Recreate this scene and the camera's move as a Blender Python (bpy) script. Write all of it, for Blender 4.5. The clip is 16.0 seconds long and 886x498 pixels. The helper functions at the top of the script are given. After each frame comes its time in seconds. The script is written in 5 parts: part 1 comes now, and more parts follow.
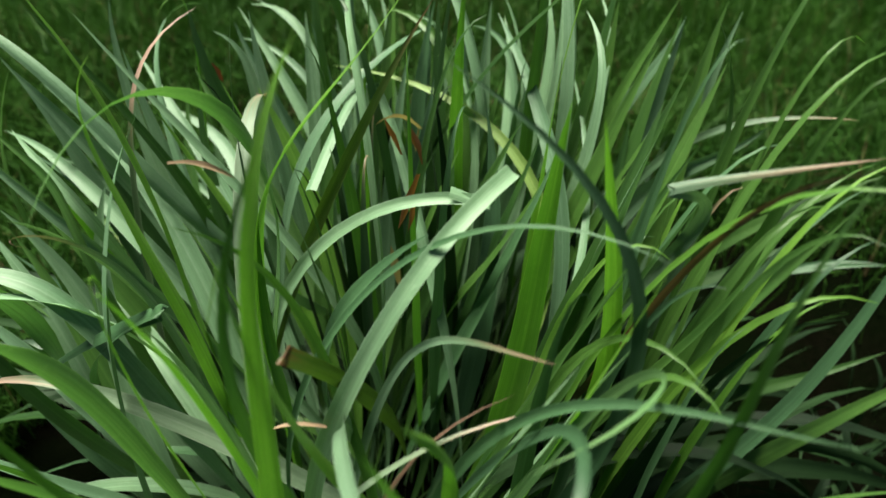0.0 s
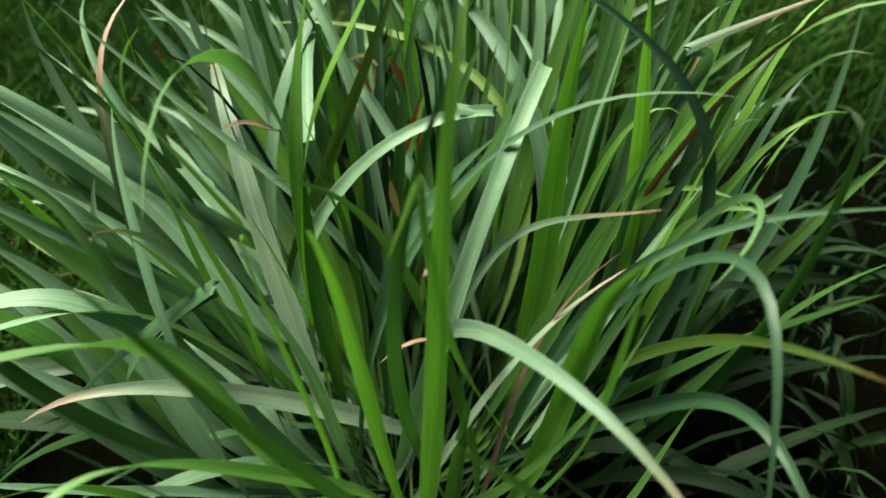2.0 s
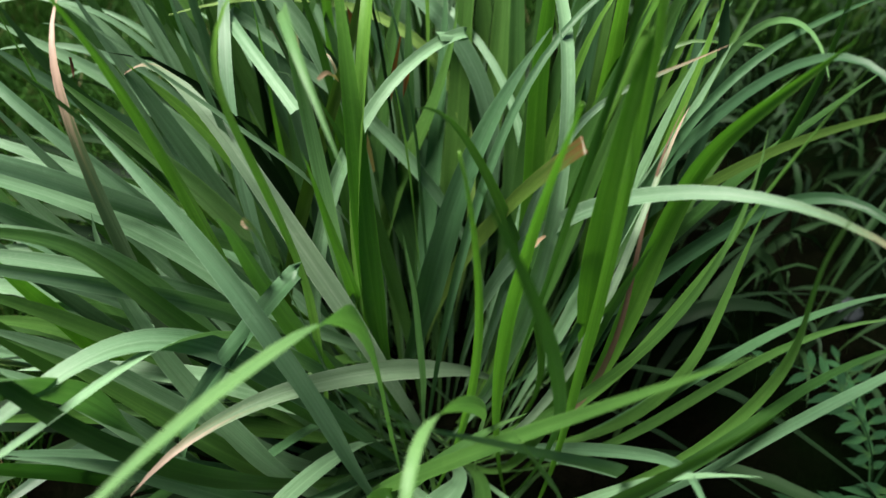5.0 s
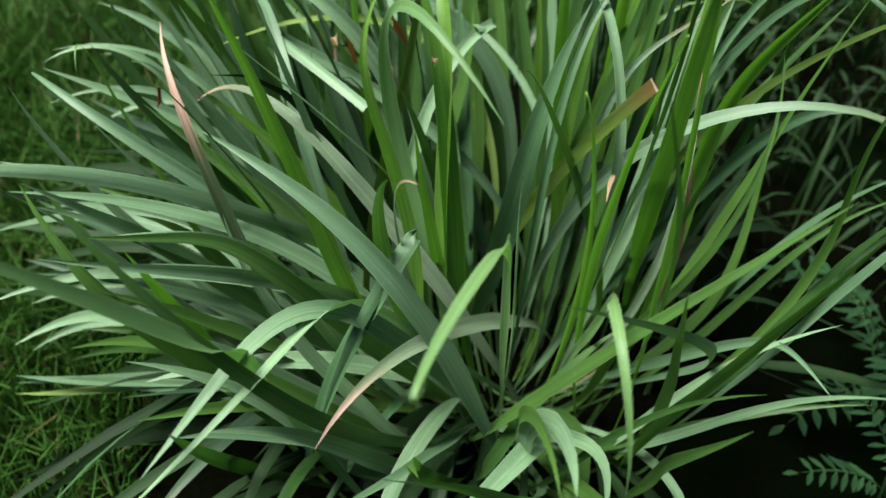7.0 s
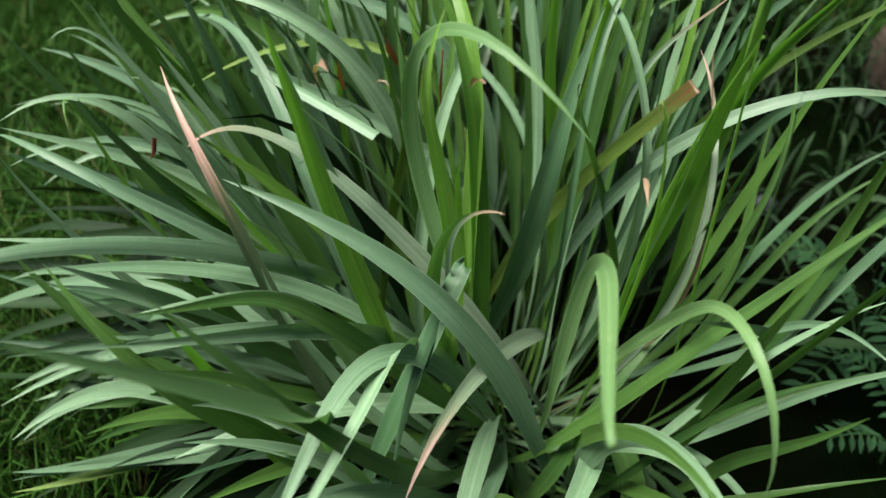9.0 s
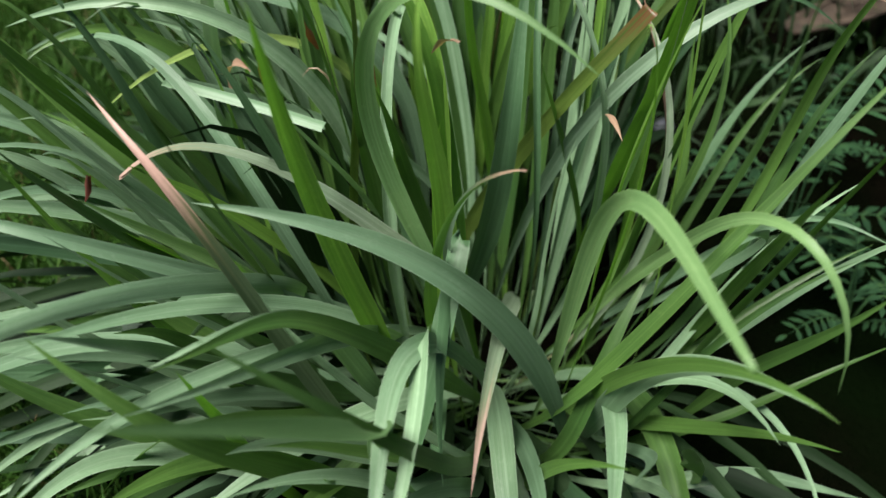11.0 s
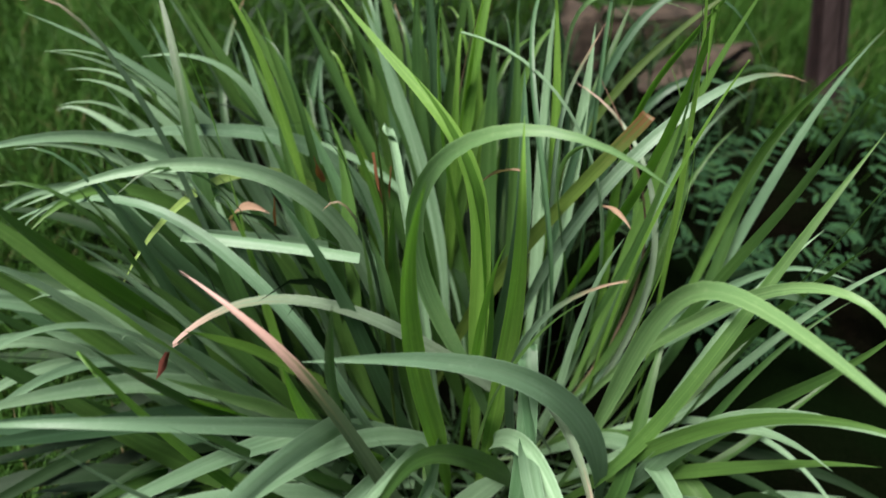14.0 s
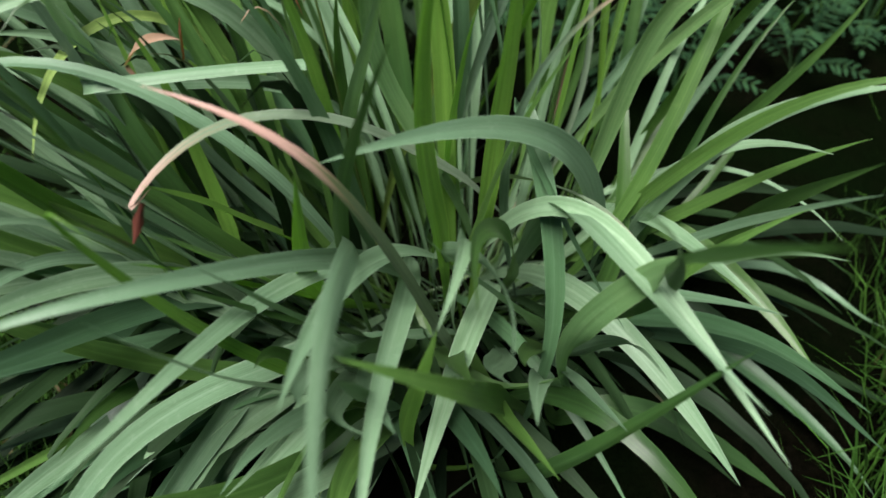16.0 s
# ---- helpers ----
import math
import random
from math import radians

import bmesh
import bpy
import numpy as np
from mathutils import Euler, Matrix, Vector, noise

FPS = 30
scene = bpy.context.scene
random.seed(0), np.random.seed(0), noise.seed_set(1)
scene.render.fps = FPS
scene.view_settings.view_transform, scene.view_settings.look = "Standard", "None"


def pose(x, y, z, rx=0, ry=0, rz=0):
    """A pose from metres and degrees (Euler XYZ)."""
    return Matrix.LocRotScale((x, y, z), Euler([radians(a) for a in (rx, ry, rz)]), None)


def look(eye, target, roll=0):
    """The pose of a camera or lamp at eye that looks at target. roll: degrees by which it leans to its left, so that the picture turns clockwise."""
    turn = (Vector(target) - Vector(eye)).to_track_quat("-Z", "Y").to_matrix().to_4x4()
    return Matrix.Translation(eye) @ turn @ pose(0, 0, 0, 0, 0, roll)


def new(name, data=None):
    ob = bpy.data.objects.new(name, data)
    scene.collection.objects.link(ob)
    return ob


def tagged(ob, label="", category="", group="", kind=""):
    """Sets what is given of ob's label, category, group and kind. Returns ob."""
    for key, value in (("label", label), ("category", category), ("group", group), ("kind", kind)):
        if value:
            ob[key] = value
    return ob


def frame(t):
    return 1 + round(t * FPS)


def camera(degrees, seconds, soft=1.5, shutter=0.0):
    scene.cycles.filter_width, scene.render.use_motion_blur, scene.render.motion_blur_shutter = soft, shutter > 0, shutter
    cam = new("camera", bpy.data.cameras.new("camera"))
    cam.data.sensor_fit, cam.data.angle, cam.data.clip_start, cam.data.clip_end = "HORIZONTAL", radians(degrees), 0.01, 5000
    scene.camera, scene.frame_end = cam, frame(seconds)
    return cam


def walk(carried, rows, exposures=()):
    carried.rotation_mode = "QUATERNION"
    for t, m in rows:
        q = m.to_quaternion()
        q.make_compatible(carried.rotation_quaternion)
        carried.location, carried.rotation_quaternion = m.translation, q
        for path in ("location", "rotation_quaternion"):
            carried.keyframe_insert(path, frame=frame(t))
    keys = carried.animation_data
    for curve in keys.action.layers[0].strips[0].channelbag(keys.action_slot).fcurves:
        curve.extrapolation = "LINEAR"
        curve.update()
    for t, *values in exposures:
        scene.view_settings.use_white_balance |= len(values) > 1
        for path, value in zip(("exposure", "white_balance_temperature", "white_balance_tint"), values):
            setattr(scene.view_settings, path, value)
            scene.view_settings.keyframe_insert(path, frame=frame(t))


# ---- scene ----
cam = camera(56.38, 16.0, soft=1.5, shutter=0.4)
PATH = [
    (0.0, 0.5653, -0.1497, 1.2567, 45.52, 0.32, 58.07),
    (0.5, 0.5119, -0.2459, 1.2611, 42.28, -1.04, 51.92),
    (1.0, 0.4920, -0.2905, 1.2279, 40.56, -0.27, 48.58),
    (1.5, 0.4805, -0.2996, 1.2425, 41.56, 0.74, 43.28),
    (2.0, 0.4514, -0.3972, 1.2607, 42.63, 0.83, 38.68),
    (2.5, 0.4485, -0.4871, 1.2878, 43.84, -0.38, 37.18),
    (3.0, 0.4392, -0.5133, 1.2938, 44.23, -0.32, 33.44),
    (3.2, 0.4138, -0.5322, 1.2869, 44.34, -0.99, 31.63),
    (5.3, 0.0825, -0.6398, 1.1912, 42.64, -1.02, 8.98),
    (5.5, 0.0723, -0.6435, 1.1828, 41.92, -0.08, 8.44),
    (6.0, 0.0427, -0.6744, 1.1755, 42.07, 1.82, 4.43),
    (6.5, -0.0476, -0.7655, 1.2109, 44.44, 0.70, 1.58),
    (7.0, -0.0971, -0.8135, 1.2425, 45.12, 0.45, -0.45),
    (7.5, -0.1890, -0.7954, 1.2407, 45.78, -0.41, -5.08),
    (8.0, -0.2376, -0.7768, 1.2468, 45.70, -0.52, -9.13),
    (8.5, -0.2817, -0.7598, 1.2435, 45.44, -1.00, -11.43),
    (9.0, -0.2958, -0.7445, 1.2368, 45.31, -0.63, -11.60),
    (9.2, -0.3111, -0.7361, 1.2458, 44.65, -0.65, -12.48),
    (11.3, -0.4750, -0.6605, 1.1921, 44.42, 1.47, -29.36),
    (11.5, -0.5076, -0.6606, 1.2034, 45.19, 1.62, -29.94),
    (12.0, -0.5861, -0.6674, 1.2224, 45.14, 0.89, -31.44),
    (12.5, -0.6165, -0.6827, 1.2196, 47.38, 1.89, -32.09),
    (13.0, -0.6404, -0.6382, 1.1947, 46.50, 0.63, -33.65),
    (13.5, -0.6872, -0.5513, 1.2020, 46.35, -0.33, -38.71),
    (14.0, -0.6664, -0.4850, 1.2846, 48.06, -1.25, -44.11),
    (14.5, -0.6849, -0.4449, 1.2906, 49.49, -1.97, -45.69),
    (15.0, -0.7203, -0.3698, 1.2291, 45.71, -1.77, -51.79),
    (15.5, -0.7552, -0.3443, 1.1467, 40.59, -0.18, -57.97),
    (16.0, -0.7836, -0.3267, 1.1205, 40.56, 0.67, -64.27),
]
EXPOSURES = [(0.0, 1.43, 7000, -5), (3.2, 1.41, 7000, -5), (5.3, 1.36, 6600, -2), (9.2, 1.32, 6550, 8), (11.3, 1.22, 6550, 13), (14.5, 1.31, 6450, 15), (16.0, 1.2, 6400, 14)]
cam.data.dof.use_dof = True
cam.data.dof.focus_distance = 0.95
cam.data.dof.aperture_fstop = 3.3
walk(cam, [(row[0], pose(*row[1:])) for row in PATH], EXPOSURES)

# ---- light: a bright hazy sky over an open garden ----
world = bpy.data.worlds.new("world")
scene.world = world
world.use_nodes = True
wn = world.node_tree.nodes
sky = wn.new("ShaderNodeTexSky")
sky.sky_type, sky.sun_disc = "NISHITA", False
sky.sun_elevation, sky.sun_rotation = radians(68), radians(274)
world.node_tree.links.new(sky.outputs[0], wn["Background"].inputs[0])
wn["Background"].inputs[1].default_value = 0.02
sun = new("sun", bpy.data.lights.new("sun", "SUN"))
sun.data.energy, sun.data.angle, sun.data.color = 5.0, radians(30), (1.0, 0.97, 0.91)
sun.matrix_world = look((-1.6, 0.1, 4.0), (0, 0, 0))


# ---- materials ----
def material(name):
    m = bpy.data.materials.new(name)
    m.use_nodes = True
    nt = m.node_tree
    return m, nt, nt.nodes["Principled BSDF"], nt.nodes["Material Output"]


def node(nt, kind, inputs=(), operation="", blend_type=""):
    n = nt.nodes.new("ShaderNode" + kind)
    if operation:
        n.operation = operation
    if blend_type:
        n.blend_type = blend_type
    for key, value in dict(inputs).items():
        if isinstance(value, bpy.types.NodeSocket):
            nt.links.new(value, n.inputs[key])
        else:
            n.inputs[key].default_value = value
    return n


def maths(nt, op, a, b=0.0, c=0.0):
    return node(nt, "Math", {0: a, 1: b, 2: c}, operation=op).outputs[0]


def blend(nt, fac, a, b, mode="MIX"):
    n = node(nt, "MixRGB", {0: fac}, blend_type=mode)
    for k, v in ((1, a), (2, b)):
        if isinstance(v, bpy.types.NodeSocket):
            nt.links.new(v, n.inputs[k])
        else:
            n.inputs[k].default_value = (*v, 1)
    return n.outputs[0]


def ramp(nt, fac, lo, hi):
    return node(nt, "MapRange", {0: fac, 1: lo, 2: hi, 3: 0.0, 4: 1.0}).outputs[0]


def leaf_material(name, cool, warm, dry=2.0, dry_colour=(0.42, 0.24, 0.13), rough=0.42, thin=0.18, gloss=0.5):
    """A grass blade: parallel veins, pale midrib, uneven colour, dried from the part `dry` of its length on."""
    m, nt, bsdf, out = material(name)
    uv = node(nt, "UVMap").outputs[0]
    split = node(nt, "SeparateXYZ", {0: uv})
    across, along = split.outputs[0], split.outputs[1]
    rnd = maths(nt, "FRACT", maths(nt, "ADD", node(nt, "ObjectInfo").outputs["Random"], node(nt, "NewGeometry").outputs["Random Per Island"]))
    place = node(nt, "NewGeometry").outputs["Position"]
    big = node(nt, "TexNoise", {"Vector": place, "Scale": 9.0, "Detail": 3.0}).outputs[0]
    fine = node(nt, "TexNoise", {"Vector": place, "Scale": 140.0, "Detail": 4.0, "Roughness": 0.7}).outputs[0]
    colour = blend(nt, ramp(nt, maths(nt, "ADD", rnd, big), 0.55, 1.3), cool, warm)
    colour = blend(nt, 0.55, colour, blend(nt, rnd, (0.62, 0.62, 0.62), (1.3, 1.3, 1.3)), "MULTIPLY")
    # up to half blended to dull olive towards the foot of the blade
    colour = blend(nt, maths(nt, "MULTIPLY", ramp(nt, along, 0.35, 0.0), 0.5), colour, (0.038, 0.078, 0.018))
    pale = blend(nt, 1.0, colour, (2.3, 1.8, 2.3), "MULTIPLY")
    veins = maths(nt, "SINE", maths(nt, "MULTIPLY", across, 88.0))
    colour = blend(nt, maths(nt, "MULTIPLY", ramp(nt, veins, 0.2, 1.0), 0.2), colour, (0.015, 0.04, 0.01))
    colour = blend(nt, maths(nt, "MULTIPLY", ramp(nt, fine, 0.55, 0.8), 0.3), colour, pale)
    rib = ramp(nt, maths(nt, "ABSOLUTE", maths(nt, "SUBTRACT", across, 0.5)), 0.055, 0.02)
    colour = blend(nt, maths(nt, "MULTIPLY", rib, 0.15), colour, pale)
    edge = ramp(nt, maths(nt, "ABSOLUTE", maths(nt, "SUBTRACT", across, 0.5)), 0.46, 0.495)
    colour = blend(nt, maths(nt, "MULTIPLY", edge, 0.5), colour, pale)
    streak = node(nt, "TexNoise", {"Vector": node(nt, "CombineXYZ", {0: maths(nt, "MULTIPLY", across, 7.0), 1: maths(nt, "MULTIPLY", along, 5.0), 2: maths(nt, "MULTIPLY", rnd, 50.0)}).outputs[0], "Scale": 1.0, "Detail": 3.0}).outputs[0]
    colour = blend(nt, 0.45, colour, blend(nt, ramp(nt, streak, 0.3, 0.7), (0.55, 0.6, 0.5), (1.4, 1.35, 1.45)), "MULTIPLY")
    dried = ramp(nt, maths(nt, "ADD", along, maths(nt, "MULTIPLY", maths(nt, "SUBTRACT", streak, 0.5), 0.22)), dry - 0.03, dry + 0.05)
    rusty = ramp(nt, maths(nt, "ADD", along, maths(nt, "MULTIPLY", maths(nt, "SUBTRACT", streak, 0.5), 0.3)), dry - 0.1, dry)
    colour = blend(nt, maths(nt, "MULTIPLY", rusty, 0.5), colour, (0.10, 0.09, 0.03))
    colour = blend(nt, dried, colour, blend(nt, fine, dry_colour, [c * 1.35 for c in dry_colour]))
    nt.links.new(colour, bsdf.inputs["Base Color"])
    nt.links.new(maths(nt, "ADD", rough - 0.06, maths(nt, "MULTIPLY", fine, 0.2)), bsdf.inputs["Roughness"])
    bsdf.inputs["Specular IOR Level"].default_value = gloss
    height = maths(nt, "ADD", maths(nt, "MULTIPLY", veins, 0.5), maths(nt, "MULTIPLY", fine, 1.2))
    nt.links.new(node(nt, "Bump", {"Strength": 0.18, "Distance": 0.0006, "Height": height}).outputs[0], bsdf.inputs["Normal"])
    glow = node(nt, "BsdfTranslucent", {"Color": blend(nt, 1.0, colour, (1.05, 1.35, 0.6), "MULTIPLY")})
    mix = node(nt, "MixShader", {0: thin, 1: bsdf.outputs[0], 2: glow.outputs[0]})
    nt.links.new(mix.outputs[0], out.inputs[0])
    return m


FRESH = leaf_material("leaf_fresh", (0.032, 0.086, 0.020), (0.064, 0.140, 0.028), thin=0.28, rough=0.38)
BLUE = leaf_material("leaf_bluish", (0.030, 0.075, 0.034), (0.048, 0.108, 0.046), thin=0.12, rough=0.44, gloss=0.45)
# pale blades and their variants below: the sky's sheen is put into the colour
PALE = leaf_material("leaf_pale", (0.110, 0.205, 0.112), (0.150, 0.25, 0.139), thin=0.16, rough=0.46, gloss=0.45)
LIME = leaf_material("leaf_lime", (0.10, 0.24, 0.032), (0.14, 0.28, 0.044), thin=0.36, rough=0.4)
# low and inner blades: the clump's shade is put into this near-black green
SHADE_TONE = leaf_material("leaf_shade_tone", (0.006, 0.016, 0.006), (0.012, 0.030, 0.009), thin=0.08, rough=0.6, gloss=0.15)
DRYTIP = leaf_material("leaf_dry_tip", (0.052, 0.10, 0.055), (0.07, 0.13, 0.055), dry=0.95, dry_colour=(0.22, 0.13, 0.09))
PINKTIP = leaf_material("leaf_pink_tip", (0.07, 0.115, 0.055), (0.09, 0.135, 0.06), dry=0.82, dry_colour=(0.34, 0.215, 0.175))
OLIVE = leaf_material("leaf_olive", (0.038, 0.082, 0.012), (0.055, 0.095, 0.015), dry=0.96, dry_colour=(0.10, 0.032, 0.013))
PALETIP = leaf_material("leaf_pale_dry_tip", (0.10, 0.175, 0.108), (0.13, 0.21, 0.125), dry=0.93, dry_colour=(0.28, 0.18, 0.13), thin=0.16, rough=0.46, gloss=0.45)
PALEPINK = leaf_material("leaf_pale_pink_tip", (0.105, 0.165, 0.105), (0.135, 0.19, 0.12), dry=0.9, dry_colour=(0.30, 0.20, 0.165), thin=0.16, rough=0.46, gloss=0.45)
PALELIME = leaf_material("leaf_pale_lime", (0.115, 0.235, 0.085), (0.15, 0.27, 0.095), thin=0.3, rough=0.46, gloss=0.45)
YELLOW = leaf_material("leaf_yellow", (0.17, 0.28, 0.07), (0.22, 0.33, 0.09), thin=0.4)
DEAD = leaf_material("leaf_dead", (0.13, 0.085, 0.055), (0.19, 0.13, 0.085), dry=0.55, dry_colour=(0.10, 0.055, 0.035), rough=0.7, thin=0.15)

STRAW = leaf_material("leaf_straw", (0.4, 0.3, 0.2), (0.45, 0.33, 0.22), dry=-0.5, dry_colour=(0.24, 0.155, 0.10), rough=0.6, thin=0.25)
RUST = leaf_material("leaf_rust", (0.2, 0.08, 0.03), (0.2, 0.08, 0.03), dry=-0.5, dry_colour=(0.14, 0.052, 0.022), rough=0.6, thin=0.25)
RED = leaf_material("leaf_red", (0.1, 0.02, 0.01), (0.1, 0.02, 0.01), dry=-0.5, dry_colour=(0.085, 0.022, 0.014), rough=0.6, thin=0.2)

def ground_material():
    m, nt, bsdf, out = material("soil")
    place = node(nt, "NewGeometry").outputs["Position"]
    big = node(nt, "TexNoise", {"Vector": place, "Scale": 2.2, "Detail": 6.0}).outputs[0]
    fine = node(nt, "TexNoise", {"Vector": place, "Scale": 60.0, "Detail": 6.0, "Roughness": 0.7}).outputs[0]
    # near-black base: shade under the blades is put into the soil's colour
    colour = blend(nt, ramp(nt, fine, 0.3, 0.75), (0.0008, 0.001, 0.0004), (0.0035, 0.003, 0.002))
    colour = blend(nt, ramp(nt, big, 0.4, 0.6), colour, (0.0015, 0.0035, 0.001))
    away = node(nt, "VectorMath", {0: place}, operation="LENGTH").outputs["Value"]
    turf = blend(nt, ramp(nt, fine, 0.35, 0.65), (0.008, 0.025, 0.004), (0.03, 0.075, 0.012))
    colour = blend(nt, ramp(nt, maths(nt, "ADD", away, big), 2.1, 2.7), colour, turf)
    nt.links.new(colour, bsdf.inputs["Base Color"])
    bsdf.inputs["Roughness"].default_value = 0.95
    bsdf.inputs["Specular IOR Level"].default_value = 0.0
    nt.links.new(node(nt, "Bump", {"Strength": 0.8, "Distance": 0.02, "Height": fine}).outputs[0], bsdf.inputs["Normal"])
    return m


def lawn_material():
    m, nt, bsdf, out = material("lawn_blade")
    rnd = node(nt, "NewGeometry").outputs["Random Per Island"]
    place = node(nt, "NewGeometry").outputs["Position"]
    big = node(nt, "TexNoise", {"Vector": place, "Scale": 1.7, "Detail": 4.0}).outputs[0]
    colour = blend(nt, ramp(nt, maths(nt, "ADD", rnd, big), 0.5, 1.4), (0.021, 0.066, 0.0095), (0.043, 0.11, 0.0155))
    colour = blend(nt, ramp(nt, rnd, 0.93, 0.97), colour, (0.10, 0.08, 0.035))
    nt.links.new(colour, bsdf.inputs["Base Color"])
    bsdf.inputs["Roughness"].default_value = 0.6
    bsdf.inputs["Specular IOR Level"].default_value = 0.15
    glow = node(nt, "BsdfTranslucent", {"Color": colour})
    nt.links.new(node(nt, "MixShader", {0: 0.25, 1: bsdf.outputs[0], 2: glow.outputs[0]}).outputs[0], out.inputs[0])
    return m


def plain_material(name, dark, light, scale, rough, bump, stretch=1.0):
    m, nt, bsdf, out = material(name)
    place = node(nt, "TexCoord").outputs["Object"]
    place = node(nt, "VectorMath", {0: place, 1: (1.0, 1.0, 1.0 / stretch)}, operation="MULTIPLY").outputs[0]
    big = node(nt, "TexNoise", {"Vector": place, "Scale": scale * 0.25, "Detail": 4.0}).outputs[0]
    fine = node(nt, "TexNoise", {"Vector": place, "Scale": scale, "Detail": 8.0, "Roughness": 0.7}).outputs[0]
    colour = blend(nt, ramp(nt, maths(nt, "ADD", maths(nt, "MULTIPLY", big, 0.6), maths(nt, "MULTIPLY", fine, 0.6)), 0.42, 0.78), dark, light)
    nt.links.new(colour, bsdf.inputs["Base Color"])
    bsdf.inputs["Roughness"].default_value = rough
    bsdf.inputs["Specular IOR Level"].default_value = 0.25
    nt.links.new(node(nt, "Bump", {"Strength": bump, "Distance": 0.004, "Height": fine}).outputs[0], bsdf.inputs["Normal"])
    return m


SOIL, LAWN = ground_material(), lawn_material()
BARK = plain_material("bark", (0.018, 0.011, 0.010), (0.075, 0.052, 0.05), 55, 0.8, 0.7, 6.0)
HEARTWOOD = plain_material("split_wood", (0.010, 0.006, 0.006), (0.04, 0.022, 0.02), 60, 0.9, 0.6, 5.0)
TIMBER = plain_material("weathered_wood", (0.012, 0.009, 0.006), (0.060, 0.043, 0.030), 45, 0.85, 0.6, 0.3)
PALE_STONE = plain_material("pale_stone", (0.02, 0.023, 0.028), (0.05, 0.055, 0.065), 40, 0.7, 0.4)
WEED = leaf_material("weed_leaf", (0.010, 0.034, 0.014), (0.018, 0.052, 0.02), thin=0.2, rough=0.75, gloss=0.1)


# ---- building helpers ----
def part(name, bm, mat, parent=None, label="", smooth=True):
    mesh = bpy.data.meshes.new(name)
    bm.to_mesh(mesh)
    bm.free()
    for p in mesh.polygons:
        p.use_smooth = smooth
    mesh.materials.append(mat)
    ob = new(name, mesh)
    ob.parent = parent
    if label:
        ob["label"] = label
    return ob


def bezier(a, b, c, d, n):
    s = np.linspace(0, 1, n)[:, None]
    a, b, c, d = (np.array(p, float) for p in (a, b, c, d))
    return a * (1 - s) ** 3 + 3 * b * s * (1 - s) ** 2 + 3 * c * s * s * (1 - s) + d * s ** 3


def curve(spots, n):
    """A Bezier curve of any degree."""
    s, m = np.linspace(0, 1, n)[:, None], len(spots) - 1
    return sum(math.comb(m, i) * s**i * (1 - s) ** (m - i) * np.array(p, float) for i, p in enumerate(spots))


def profile(v, base=0.13, peak=0.5, taper=1.5):
    """Width of a blade along its length, 1 at its widest; taper under 1 draws the tip out thin."""
    rise = base + (1 - base) * np.clip(v / peak, 0, 1) ** 1.6
    t = np.clip((v - 0.42) / 0.58, 0, 1)
    fall = 1 - t ** taper if taper >= 1 else (1 - t) ** (2 - taper)
    return rise * np.maximum(fall, 0.0) + 0.012


def blade(bm, path, heading, width, twist=0.0, turn=0.0, cup=0.2, base=0.13, peak=0.5, taper=1.5, wave=0.0, phase=0.0, blunt=False, face=None):
    """A strip of leaf along a path, V-shaped across; turn and twist roll it about its midrib (degrees), or its upper side looks towards face."""
    path = np.array(path)
    n = len(path)
    step = np.linalg.norm(np.diff(path, axis=0), axis=1)
    v = np.r_[0, np.cumsum(step)] / step.sum()
    ahead = np.gradient(path, axis=0)
    ahead /= np.linalg.norm(ahead, axis=1)[:, None] + 1e-9
    side0 = np.array([-math.sin(radians(heading)), math.cos(radians(heading)), 0.0])
    wide = profile(v, base, peak, taper) if not blunt else np.maximum(profile(v, base, peak, taper), 0.75 * (v > 0.5))
    layer = bm.loops.layers.uv.verify()
    rows = []
    for k in range(n):
        if face is not None:
            side0 = np.cross(face, ahead[k]) + 0.15 * side0
            side0 = side0 if k == 0 or side0 @ last > 0 else -side0
        side = side0 - ahead[k] * (side0 @ ahead[k])
        side /= np.linalg.norm(side) + 1e-9
        last = side
        up = np.cross(ahead[k], side)
        a = radians(turn + twist * v[k]) + wave * math.sin(7.0 * v[k] + phase)
        s, u = math.cos(a) * side + math.sin(a) * up, math.cos(a) * up - math.sin(a) * side
        w = 0.5 * width * wide[k]
        row = []
        for x in (-1.0, -0.5, 0.0, 0.5, 1.0):
            lift = cup * abs(x) * w + 0.09 * w * math.sin(23 * v[k] + 3 * x + phase) * abs(x)
            row.append((bm.verts.new(path[k] + s * (x * w) + u * lift), (x + 1) / 2, v[k]))
        rows.append(row)
    for r0, r1 in zip(rows, rows[1:]):
        for i in range(4):
            quad = (r0[i], r0[i + 1], r1[i + 1], r1[i])
            face = bm.faces.new([q[0] for q in quad])
            for loop, q in zip(face.loops, quad):
                loop[layer].uv = (q[1], q[2])


def arc(x, y, heading, r1, z1, r2, z2, r3, z3, z0=0.0, n=16, sway=0.0):
    """A path that starts at (x, y) on the ground and bends over towards that heading (degrees from +x), swaying off sideways."""
    c, s = math.cos(radians(heading)), math.sin(radians(heading))
    spot = lambda r, z: (x + r * c, y + r * s, z)
    path = bezier(spot(0, z0), spot(r1, z1), spot(r2, z2), spot(r3, z3), n)
    return path + np.linspace(0, 1, n)[:, None] ** 2 * sway * np.array([-s, c, 0.0])


